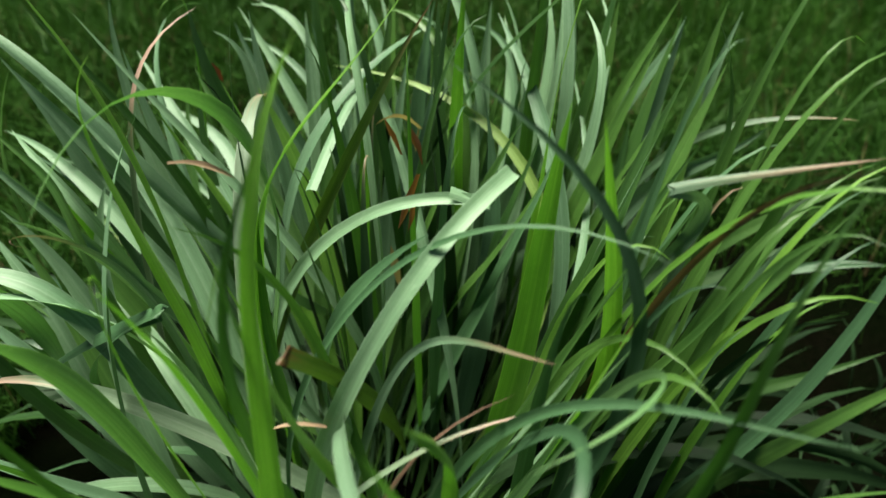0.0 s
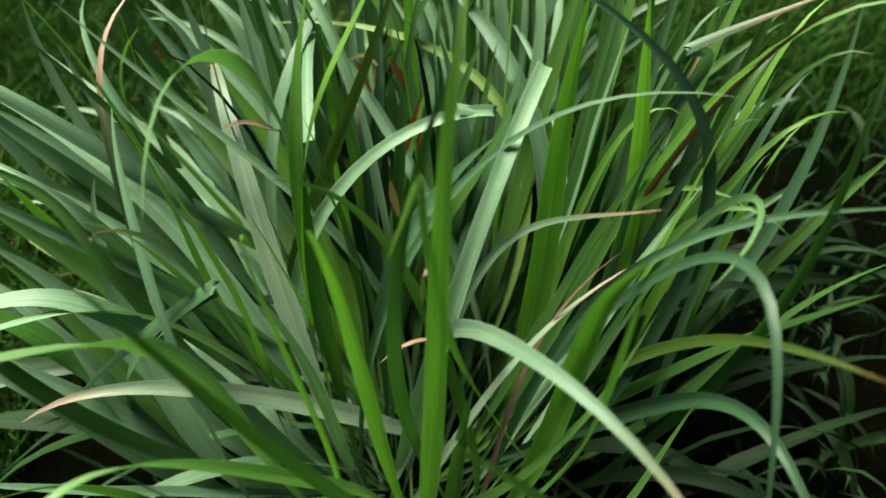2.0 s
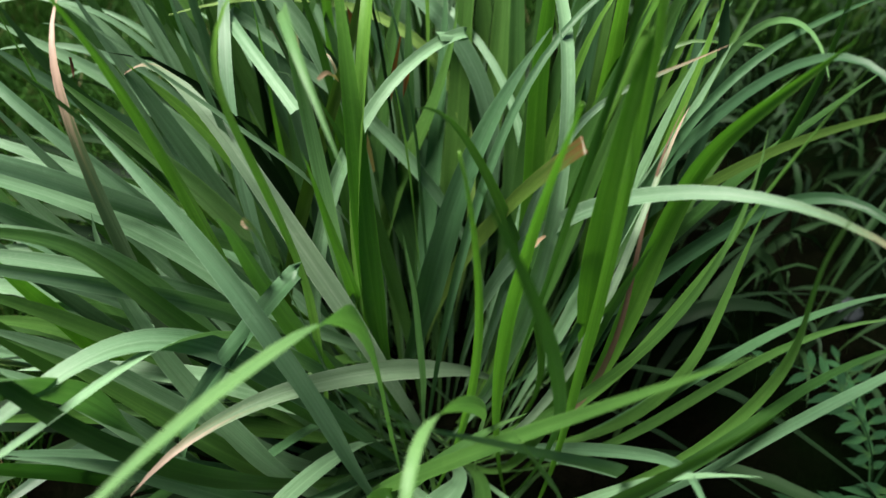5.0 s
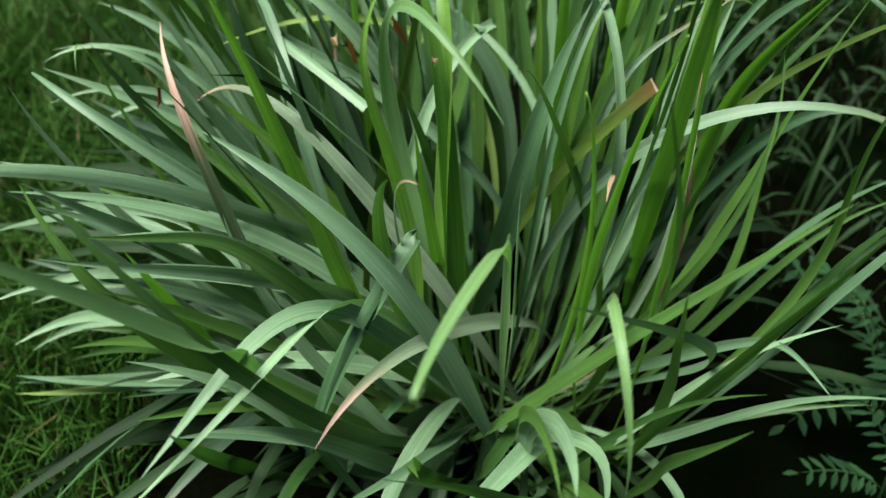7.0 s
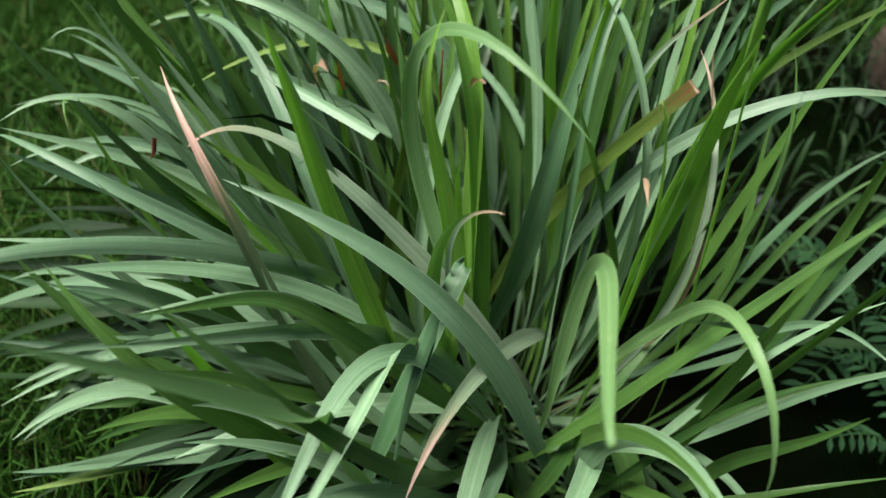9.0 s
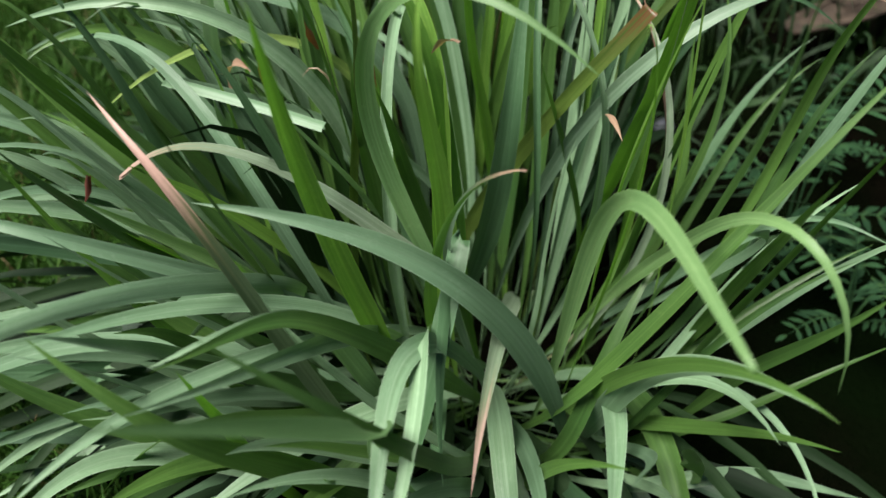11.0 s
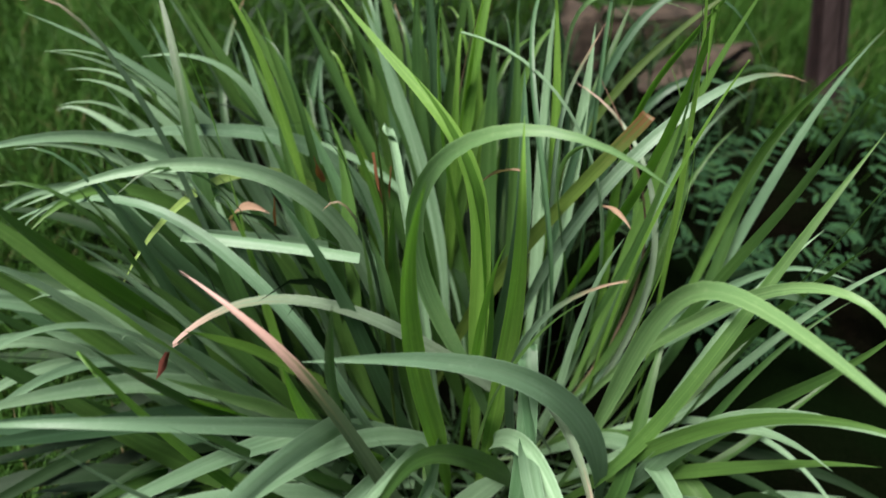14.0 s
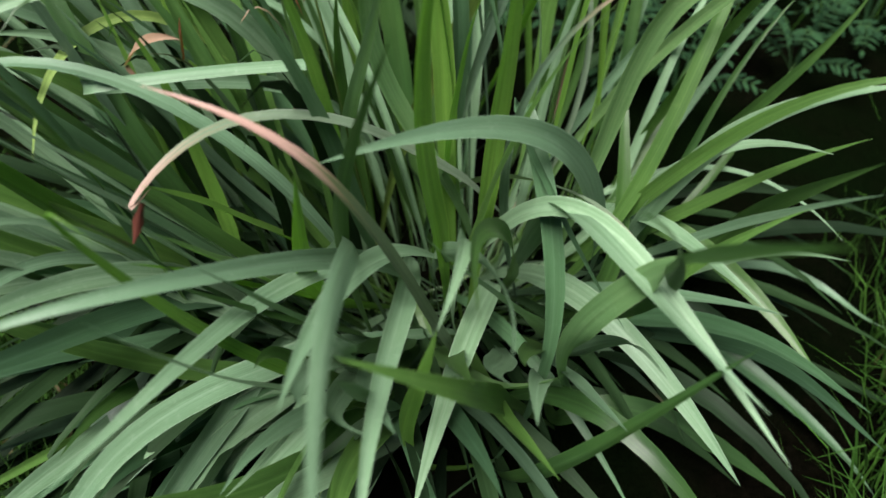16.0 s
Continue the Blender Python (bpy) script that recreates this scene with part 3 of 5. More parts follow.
bough(PALE, 0.021, (-0.47, -0.16, 0.87), (-0.033, 0.013), (-0.030, -0.130, 0.162), (0.039, -0.224, 0.306), (0.132, -0.245, 0.399), (0.059, -0.424, 0.448), label="grey-green blade")
bough(PALE, 0.023, (-0.30, -0.24, 0.92), (-0.028, -0.097), (0.027, -0.338, 0.131), (0.110, -0.349, 0.292), (0.155, -0.326, 0.169), (0.332, -0.434, 0.098), label="grey-green blade")
bough(PALE, 0.035, (-0.30, -0.24, 0.92), (-0.003, 0.026), (0.083, -0.069, 0.144), (0.099, -0.171, 0.275), (-0.015, -0.267, 0.334), (-0.122, -0.407, 0.354), label="grey-green blade")
bough(PALE, 0.025, (-0.73, 0.12, 0.68), (0.080, 0.021), (-0.229, -0.043, 0.338), (-0.214, -0.181, 0.631), (-0.199, -0.198, 0.550), (-0.407, -0.440, 0.514), label="grey-green blade")
bough(PALE, 0.035, (-0.29, -0.03, 0.96), (-0.019, 0.029), (-0.052, -0.054, 0.203), (-0.112, -0.163, 0.340), (-0.189, -0.308, 0.296), (-0.230, -0.456, 0.148), label="grey-green blade")
bough(BLUE, 0.032, (-0.42, 0.10, 0.90), (0.052, 0.016), (0.144, -0.144, 0.102), (0.061, -0.312, 0.030), (0.037, -0.525, 0.020), (-0.095, -0.644, 0.022))
bough(FRESH, 0.036, (-0.42, 0.10, 0.90), (-0.089, -0.144), (-0.279, -0.254, 0.076), (-0.239, -0.182, 0.203), (-0.116, -0.285, 0.145), (-0.147, -0.533, 0.020))
bough(PALE, 0.023, (-0.34, -0.43, 0.84), (-0.084, 0.044), (-0.175, 0.042, 0.354), (-0.406, -0.038, 0.555), (-0.579, 0.024, 0.717), (-0.658, 0.163, 0.620))
bough(PALE, 0.036, (0.12, -0.50, 0.86), (-0.057, -0.041), (-0.229, -0.061, 0.241), (-0.394, 0.103, 0.357), (-0.598, 0.237, 0.358), (-0.751, 0.051, 0.423), label="grey-green blade")
bough(PALE, 0.026, (-0.30, -0.59, 0.75), (-0.100, 0.116), (-0.102, 0.185, 0.347), (-0.104, 0.207, 0.653), (-0.291, 0.209, 0.801), (-0.497, 0.357, 0.687), label="grey-green blade")
bough(FRESH, 0.036, (-0.07, -0.59, 0.80), (-0.147, 0.164), (-0.271, 0.425, 0.100), (-0.314, 0.451, 0.334), (-0.446, 0.289, 0.508), (-0.542, 0.318, 0.770))
bough(FRESH, 0.020, (-0.47, -0.16, 0.87), (-0.038, 0.000), (-0.093, -0.184, 0.166), (-0.051, -0.251, 0.368), (0.115, -0.239, 0.541), (0.268, -0.275, 0.759))
bough(PALETIP, 0.012, (-0.52, -0.49, 0.70), (-0.027, -0.092), (-0.138, -0.086, 0.391), (-0.209, -0.013, 0.665), (-0.114, -0.260, 0.762), (-0.119, -0.191, 0.712), label="pale blade with a dried brown tip")
bough(YELLOW, 0.018, (-0.18, -0.73, 0.66), (-0.021, 0.170), (0.025, 0.335, 0.301), (0.038, 0.477, 0.518), (-0.223, 0.484, 0.590), (-0.438, 0.279, 0.585), label="twisted light yellow-green blade")
bough(PALE, 0.021, (-0.34, -0.43, 0.84), (0.056, 0.181), (0.106, 0.225, 0.523), (-0.312, 0.248, 0.519), (-0.527, 0.448, 0.668), (-0.199, 0.125, 0.583), blunt=True, label="grey-green blade")
bough(FRESH, 0.022, (0.01, -0.33, 0.94), (-0.036, 0.006), (-0.141, -0.168, 0.175), (-0.221, -0.301, 0.383), (-0.300, -0.356, 0.609), (-0.434, -0.278, 0.764))
bough(LIME, 0.027, (0.41, -0.39, 0.82), (-0.252, -0.151), (-0.380, -0.064, 0.064), (-0.421, -0.050, 0.237), (-0.431, -0.117, 0.405), (-0.455, -0.156, 0.591), label="bright yellow-green blade")
bough(BLUE, 0.036, (-0.07, -0.59, 0.80), (-0.085, 0.081), (-0.042, 0.089, 0.249), (0.019, 0.005, 0.436), (-0.022, 0.013, 0.585), (0.092, 0.126, 0.738))
bough(LIME, 0.019, (0.07, -0.69, 0.72), (-0.049, 0.060), (-0.085, 0.061, 0.186), (-0.099, -0.004, 0.362), (-0.123, 0.000, 0.536), (-0.128, -0.050, 0.677), label="bright yellow-green blade")
bough(PALEPINK, 0.011, (-0.15, -0.43, 0.89), (0.001, 0.010), (0.127, -0.098, 0.242), (0.202, -0.146, 0.490), (0.195, -0.049, 0.676), (0.257, 0.161, 0.638), label="pale blade with a pinkish dry tip")
bough(PALE, 0.016, (-0.34, -0.43, 0.84), (0.022, 0.041), (0.206, -0.048, 0.234), (0.338, -0.161, 0.426), (0.262, -0.196, 0.530), (0.317, -0.311, 0.506), label="grey-green blade")
bough(FRESH, 0.028, (0.12, -0.50, 0.86), (-0.006, -0.022), (-0.180, -0.165, 0.407), (-0.371, -0.161, 0.670), (-0.302, -0.104, 0.551), (-0.473, -0.199, 0.653))
bough(PALE, 0.024, (0.12, -0.50, 0.86), (-0.028, 0.036), (-0.142, 0.041, 0.233), (-0.239, -0.026, 0.428), (-0.309, -0.178, 0.560), (-0.504, -0.235, 0.659), label="grey-green blade")
bough(BLUE, 0.017, (-0.15, -0.43, 0.89), (-0.206, 0.236), (-0.272, 0.376, 0.198), (-0.454, 0.414, 0.290), (-0.517, 0.468, 0.429), (-0.597, 0.549, 0.589))
bough(PALE, 0.018, (-0.07, -0.59, 0.80), (-0.191, 0.188), (-0.291, 0.254, 0.199), (-0.391, 0.339, 0.383), (-0.506, 0.409, 0.525), (-0.657, 0.381, 0.514), label="grey-green blade")
bough(PALE, 0.021, (-0.07, -0.59, 0.80), (-0.195, 0.220), (-0.307, 0.319, 0.206), (-0.411, 0.421, 0.379), (-0.559, 0.458, 0.449), (-0.713, 0.377, 0.367), label="grey-green blade")
bough(PALE, 0.022, (-0.07, -0.59, 0.80), (-0.201, 0.208), (-0.308, 0.278, 0.214), (-0.462, 0.356, 0.381), (-0.511, 0.441, 0.549), (-0.616, 0.448, 0.591), label="grey-green blade")
bough(PALE, 0.019, (-0.30, -0.59, 0.75), (-0.162, 0.059), (-0.257, 0.036, 0.391), (-0.345, 0.090, 0.666), (-0.292, 0.375, 0.687), (-0.493, 0.499, 0.569), label="grey-green blade")
bough(FRESH, 0.029, (0.12, -0.50, 0.86), (-0.032, 0.241), (-0.251, 0.347, 0.122), (-0.437, 0.242, 0.094), (-0.429, 0.277, 0.273), (-0.606, 0.210, 0.334))
bough(BLUE, 0.032, (-0.15, -0.43, 0.89), (-0.052, 0.110), (-0.269, 0.176, 0.088), (-0.461, 0.159, 0.117), (-0.499, 0.202, 0.260), (-0.633, 0.144, 0.331))
bough(FRESH, 0.036, (0.01, -0.33, 0.94), (-0.055, 0.011), (-0.245, -0.030, 0.075), (-0.390, -0.018, 0.181), (-0.467, -0.024, 0.312), (-0.597, -0.120, 0.372))
bough(PALE, 0.036, (0.01, -0.33, 0.94), (-0.096, 0.080), (-0.240, 0.154, 0.093), (-0.418, 0.147, 0.126), (-0.605, 0.156, 0.159), (-0.759, 0.121, 0.148), label="grey-green blade")
bough(FRESH, 0.017, (-0.15, -0.43, 0.89), (-0.128, 0.143), (-0.275, 0.214, 0.108), (-0.453, 0.227, 0.162), (-0.561, 0.296, 0.270), (-0.749, 0.296, 0.313))
bough(FRESH, 0.023, (-0.67, -0.13, 0.73), (-0.021, -0.018), (-0.065, -0.207, 0.075), (-0.120, -0.270, 0.226), (-0.157, -0.271, 0.398), (-0.123, -0.403, 0.520))
bough(FRESH, 0.022, (-0.47, -0.16, 0.87), (-0.014, 0.031), (0.035, -0.113, 0.094), (0.075, -0.242, 0.203), (0.105, -0.334, 0.339), (0.105, -0.460, 0.450))
bough(PALE, 0.014, (-0.58, 0.01, 0.82), (-0.013, -0.019), (0.035, -0.228, 0.077), (0.067, -0.355, 0.201), (-0.014, -0.354, 0.344), (-0.103, -0.464, 0.449), label="grey-green blade")
bough(PALE, 0.024, (-0.30, -0.24, 0.92), (-0.019, 0.030), (-0.049, -0.083, 0.124), (-0.088, -0.196, 0.245), (-0.143, -0.308, 0.361), (-0.220, -0.416, 0.469), label="grey-green blade")
bough(PALE, 0.015, (-0.30, -0.24, 0.92), (0.001, 0.021), (0.144, -0.080, 0.122), (0.253, -0.199, 0.232), (0.245, -0.345, 0.280), (0.140, -0.493, 0.241), label="grey-green blade")
bough(FRESH, 0.025, (-0.30, -0.24, 0.92), (-0.026, -0.009), (-0.058, -0.193, 0.080), (-0.065, -0.279, 0.213), (-0.013, -0.191, 0.350), (0.129, -0.151, 0.444))
bough(FRESH, 0.019, (-0.52, -0.49, 0.70), (0.054, -0.134), (0.218, -0.132, 0.090), (0.222, -0.161, 0.276), (0.163, -0.250, 0.488), (0.113, -0.340, 0.716))
bough(PALE, 0.014, (-0.30, -0.24, 0.92), (0.012, -0.040), (0.106, -0.190, 0.078), (0.159, -0.179, 0.230), (0.217, -0.163, 0.392), (0.336, -0.239, 0.547), label="grey-green blade")
bough(FRESH, 0.012, (-0.30, -0.24, 0.92), (-0.004, -0.054), (0.019, -0.236, 0.070), (0.037, -0.257, 0.234), (0.107, -0.237, 0.416), (0.228, -0.330, 0.549))
bough(FRESH, 0.034, (-0.15, -0.43, 0.89), (-0.068, 0.085), (-0.173, 0.207, 0.140), (-0.159, 0.277, 0.297), (-0.043, 0.288, 0.439), (-0.045, 0.376, 0.598))
bough(FRESH, 0.026, (-0.30, -0.59, 0.75), (-0.011, 0.030), (-0.034, 0.078, 0.171), (-0.081, 0.115, 0.336), (-0.100, 0.102, 0.504), (-0.150, 0.067, 0.655))
bough(BLUE, 0.022, (-0.34, -0.43, 0.84), (-0.040, 0.046), (-0.169, 0.095, 0.180), (-0.227, 0.077, 0.387), (-0.256, 0.030, 0.591), (-0.324, 0.106, 0.773))
bough(FRESH, 0.027, (-0.15, -0.43, 0.89), (-0.029, 0.082), (-0.049, 0.179, 0.152), (-0.098, 0.275, 0.296), (-0.108, 0.355, 0.450), (-0.130, 0.438, 0.595))
bough(PALE, 0.026, (0.12, -0.50, 0.86), (-0.021, 0.030), (-0.136, 0.066, 0.223), (-0.272, 0.095, 0.416), (-0.467, 0.058, 0.496), (-0.689, 0.048, 0.558), label="grey-green blade")
bough(FRESH, 0.035, (0.12, -0.50, 0.86), (-0.183, 0.100), (-0.354, 0.165, 0.157), (-0.513, 0.214, 0.300), (-0.525, 0.309, 0.450), (-0.603, 0.334, 0.534), label="bright yellow-green blade")
bough(BLUE, 0.036, (0.12, -0.50, 0.86), (-0.132, 0.172), (-0.249, 0.248, 0.193), (-0.358, 0.305, 0.341), (-0.304, 0.365, 0.484), (-0.405, 0.428, 0.636))
bough(BLUE, 0.029, (-0.15, -0.43, 0.89), (-0.107, 0.083), (-0.218, 0.143, 0.140), (-0.227, 0.215, 0.296), (-0.217, 0.288, 0.452), (-0.294, 0.367, 0.613))
bough(FRESH, 0.032, (-0.15, -0.43, 0.89), (-0.068, 0.120), (-0.105, 0.205, 0.160), (-0.133, 0.292, 0.319), (-0.204, 0.371, 0.461), (-0.246, 0.452, 0.610))
bough(PALE, 0.032, (-0.07, -0.59, 0.80), (-0.079, 0.168), (-0.111, 0.258, 0.201), (-0.135, 0.339, 0.398), (-0.182, 0.405, 0.557), (-0.340, 0.426, 0.618), label="grey-green blade")
bough(PALE, 0.020, (0.07, -0.69, 0.72), (-0.211, 0.203), (-0.330, 0.307, 0.238), (-0.340, 0.409, 0.472), (-0.347, 0.492, 0.655), (-0.496, 0.437, 0.595), label="grey-green blade")
bough(PALE, 0.018, (0.07, -0.69, 0.72), (-0.239, 0.196), (-0.351, 0.242, 0.266), (-0.477, 0.301, 0.511), (-0.529, 0.376, 0.707), (-0.608, 0.320, 0.653), label="grey-green blade")
bough(PALE, 0.023, (-0.07, -0.59, 0.80), (-0.172, 0.115), (-0.327, 0.178, 0.198), (-0.437, 0.264, 0.392), (-0.429, 0.360, 0.561), (-0.530, 0.339, 0.574), label="grey-green blade")
bough(PALE, 0.020, (0.28, -0.57, 0.77), (-0.218, 0.189), (-0.323, 0.234, 0.248), (-0.380, 0.306, 0.457), (-0.527, 0.294, 0.563), (-0.684, 0.219, 0.530), label="grey-green blade")
bough(PALE, 0.014, (0.28, -0.57, 0.77), (-0.196, 0.186), (-0.367, 0.236, 0.250), (-0.381, 0.292, 0.483), (-0.482, 0.307, 0.614), (-0.662, 0.245, 0.605), label="grey-green blade")
bough(PALE, 0.036, (0.23, -0.35, 0.91), (-0.106, 0.047), (-0.278, 0.071, 0.098), (-0.461, 0.083, 0.187), (-0.629, 0.084, 0.269), (-0.724, -0.024, 0.248), label="grey-green blade")
bough(FRESH, 0.036, (0.23, -0.35, 0.91), (-0.043, 0.009), (-0.214, -0.036, 0.081), (-0.362, -0.026, 0.190), (-0.493, -0.014, 0.303), (-0.605, -0.117, 0.343))
bough(PALE, 0.026, (0.01, -0.33, 0.94), (-0.090, 0.023), (-0.255, -0.008, 0.083), (-0.422, -0.041, 0.136), (-0.577, -0.037, 0.205), (-0.730, -0.083, 0.246), label="grey-green blade")
bough(FRESH, 0.031, (0.01, -0.33, 0.94), (-0.024, 0.022), (-0.153, -0.044, 0.097), (-0.269, -0.091, 0.216), (-0.359, -0.176, 0.326), (-0.454, -0.274, 0.430))
bough(PALE, 0.027, (0.12, -0.50, 0.86), (-0.044, -0.012), (-0.142, -0.173, 0.074), (-0.189, -0.235, 0.224), (-0.216, -0.249, 0.392), (-0.354, -0.330, 0.492), label="grey-green blade")
bough(PALE, 0.032, (0.12, -0.50, 0.86), (-0.130, 0.056), (-0.287, 0.103, 0.111), (-0.436, 0.152, 0.221), (-0.586, 0.141, 0.283), (-0.740, 0.045, 0.277), label="grey-green blade")
bough(PALE, 0.036, (0.12, -0.50, 0.86), (-0.126, 0.267), (-0.300, 0.325, 0.171), (-0.506, 0.201, 0.152), (-0.609, 0.289, 0.310), (-0.754, 0.220, 0.321), label="grey-green blade")
bough(FRESH, 0.015, (-0.30, -0.24, 0.92), (-0.028, 0.006), (0.037, -0.154, 0.078), (0.127, -0.197, 0.208), (0.253, -0.186, 0.325), (0.428, -0.234, 0.387))
bough(FRESH, 0.020, (-0.53, -0.32, 0.78), (0.071, -0.129), (0.213, -0.272, 0.124), (0.193, -0.219, 0.308), (0.126, -0.348, 0.410), (0.182, -0.403, 0.597))
bough(FRESH, 0.016, (-0.30, -0.24, 0.92), (-0.030, 0.006), (-0.009, -0.174, 0.076), (0.069, -0.279, 0.171), (0.203, -0.300, 0.272), (0.369, -0.354, 0.347))
bough(FRESH, 0.017, (-0.34, -0.43, 0.84), (0.037, 0.026), (0.231, 0.003, 0.140), (0.375, -0.011, 0.274), (0.335, 0.069, 0.400), (0.364, 0.104, 0.554))
bough(BLUE, 0.017, (-0.34, -0.43, 0.84), (0.080, 0.018), (0.229, -0.001, 0.138), (0.341, 0.022, 0.290), (0.410, 0.076, 0.435), (0.533, 0.032, 0.534))
bough(FRESH, 0.014, (-0.34, -0.43, 0.84), (0.066, 0.006), (0.228, -0.039, 0.125), (0.338, -0.017, 0.275), (0.390, 0.049, 0.421), (0.516, -0.002, 0.523))
bough(FRESH, 0.036, (-0.15, -0.43, 0.89), (-0.098, 0.091), (-0.179, 0.175, 0.141), (-0.146, 0.247, 0.299), (-0.149, 0.327, 0.466), (-0.125, 0.396, 0.629))
bough(PALE, 0.013, (-0.15, -0.43, 0.89), (-0.008, -0.001), (0.114, -0.164, 0.100), (0.208, -0.228, 0.265), (0.253, -0.238, 0.446), (0.338, -0.360, 0.580), label="grey-green blade")
bough(FRESH, 0.020, (0.58, -0.35, 0.74), (-0.138, -0.151), (-0.348, -0.133, 0.049), (-0.416, -0.193, 0.197), (-0.394, -0.290, 0.384), (-0.355, -0.388, 0.579))
bough(PALE, 0.033, (0.44, -0.19, 0.88), (-0.026, -0.001), (-0.121, -0.044, 0.235), (-0.226, 0.001, 0.440), (-0.395, -0.013, 0.538), (-0.587, -0.103, 0.634), label="grey-green blade")
bough(FRESH, 0.028, (0.44, -0.19, 0.88), (-0.113, 0.011), (-0.232, 0.009, 0.153), (-0.327, 0.052, 0.315), (-0.441, 0.040, 0.458), (-0.502, 0.090, 0.583))
bough(LIME, 0.028, (0.28, -0.57, 0.77), (0.028, 0.088), (0.155, 0.256, 0.170), (0.202, 0.367, 0.369), (0.156, 0.323, 0.597), (0.169, 0.249, 0.864), label="bright yellow-green blade")
bough(BLUE, 0.020, (0.12, -0.50, 0.86), (0.061, 0.107), (0.221, 0.244, 0.152), (0.324, 0.388, 0.320), (0.329, 0.534, 0.519), (0.276, 0.645, 0.724))
bough(PALELIME, 0.013, (0.07, -0.69, 0.72), (0.067, 0.057), (0.212, 0.109, 0.253), (0.270, 0.148, 0.513), (0.222, 0.190, 0.717), (0.317, 0.275, 0.736), (0.367, 0.218, 0.754), (0.351, 0.049, 0.764), label="yellow-green blade bent over, pale on top")
bough(FRESH, 0.012, (0.01, -0.33, 0.94), (-0.017, 0.022), (0.089, -0.052, 0.198), (0.208, -0.101, 0.390), (0.314, -0.087, 0.568), (0.315, 0.050, 0.706))
bough(DEAD, 0.007, (0.23, -0.35, 0.91), (0.016, 0.020), (0.196, -0.043, 0.204), (0.274, -0.080, 0.430), (0.174, -0.045, 0.609), (0.246, 0.116, 0.679), label="thin dried reddish blade")
bough(OLIVE, 0.015, (-0.07, -0.59, 0.80), (0.069, 0.076), (0.166, 0.152, 0.271), (0.257, 0.228, 0.516), (0.393, 0.133, 0.654), (0.490, -0.003, 0.822), label="olive blade with a rust-brown end")
bough(FRESH, 0.015, (0.23, -0.35, 0.91), (0.173, 0.101), (0.317, 0.165, 0.314), (0.445, 0.237, 0.613), (0.387, 0.144, 0.821), (0.371, 0.294, 0.927), label="bright yellow-green blade")
bough(LIME, 0.015, (-0.30, -0.59, 0.75), (-0.115, 0.007), (-0.426, -0.003, 0.210), (-0.510, 0.081, 0.505), (-0.564, 0.169, 0.785), (-0.547, 0.066, 0.681), label="bright yellow-green blade")
bough(LIME, 0.026, (-0.45, -0.66, 0.61), (-0.031, 0.046), (-0.184, 0.134, 0.111), (-0.294, 0.141, 0.263), (-0.346, 0.060, 0.440), (-0.399, 0.001, 0.644), label="bright yellow-green blade")
bough(FRESH, 0.027, (-0.73, 0.12, 0.68), (-0.000, -0.065), (0.121, -0.325, 0.065), (0.175, -0.370, 0.230), (-0.005, -0.336, 0.359), (-0.112, -0.447, 0.591))
bough(PALE, 0.018, (-0.60, 0.24, 0.76), (-0.007, 0.008), (0.068, -0.191, 0.087), (0.074, -0.314, 0.246), (-0.047, -0.364, 0.419), (-0.172, -0.449, 0.606), label="grey-green blade")
bough(PALE, 0.017, (-0.81, 0.24, 0.54), (0.034, 0.052), (0.245, -0.071, 0.223), (0.354, -0.204, 0.432), (0.177, -0.247, 0.543), (0.001, -0.347, 0.709), label="grey-green blade")
bough(PALE, 0.019, (-0.42, 0.10, 0.90), (-0.003, -0.040), (0.164, -0.294, 0.079), (0.316, -0.475, 0.086), (0.262, -0.540, -0.037), (0.175, -0.612, 0.060), label="grey-green blade")
bough(BLUE, 0.030, (-0.29, -0.03, 0.96), (-0.038, 0.038), (-0.201, 0.016, 0.082), (-0.310, -0.051, 0.193), (-0.369, -0.147, 0.321), (-0.486, -0.233, 0.418))
bough(PALE, 0.022, (-0.30, -0.24, 0.92), (-0.027, 0.054), (-0.168, 0.129, 0.100), (-0.310, 0.100, 0.186), (-0.424, 0.015, 0.275), (-0.579, 0.011, 0.374), label="grey-green blade")
bough(PALE, 0.018, (0.03, -0.08, 1.00), (-0.024, 0.070), (-0.075, 0.206, 0.204), (-0.127, 0.167, 0.412), (-0.221, 0.037, 0.597), (-0.332, -0.062, 0.821), label="grey-green blade")
bough(FRESH, 0.023, (-0.30, -0.24, 0.92), (-0.047, 0.051), (-0.157, 0.151, 0.105), (-0.185, 0.205, 0.256), (-0.157, 0.237, 0.424), (-0.158, 0.323, 0.595))
bough(FRESH, 0.026, (-0.15, -0.43, 0.89), (-0.122, 0.132), (-0.272, 0.248, 0.229), (-0.347, 0.322, 0.459), (-0.239, 0.389, 0.650), (-0.176, 0.586, 0.800))
bough(FRESH, 0.033, (-0.45, -0.66, 0.61), (-0.039, 0.152), (-0.008, 0.404, 0.188), (0.082, 0.596, 0.394), (0.003, 0.722, 0.576), (-0.041, 0.622, 0.749))
bough(FRESH, 0.021, (-0.47, -0.16, 0.87), (0.025, -0.001), (0.220, -0.022, 0.189), (0.308, 0.049, 0.408), (0.307, 0.003, 0.623), (0.338, -0.063, 0.866))
bough(FRESH, 0.015, (-0.70, -0.30, 0.64), (0.121, -0.050), (0.362, -0.115, 0.262), (0.475, -0.028, 0.494), (0.334, -0.107, 0.616), (0.307, -0.219, 0.854))
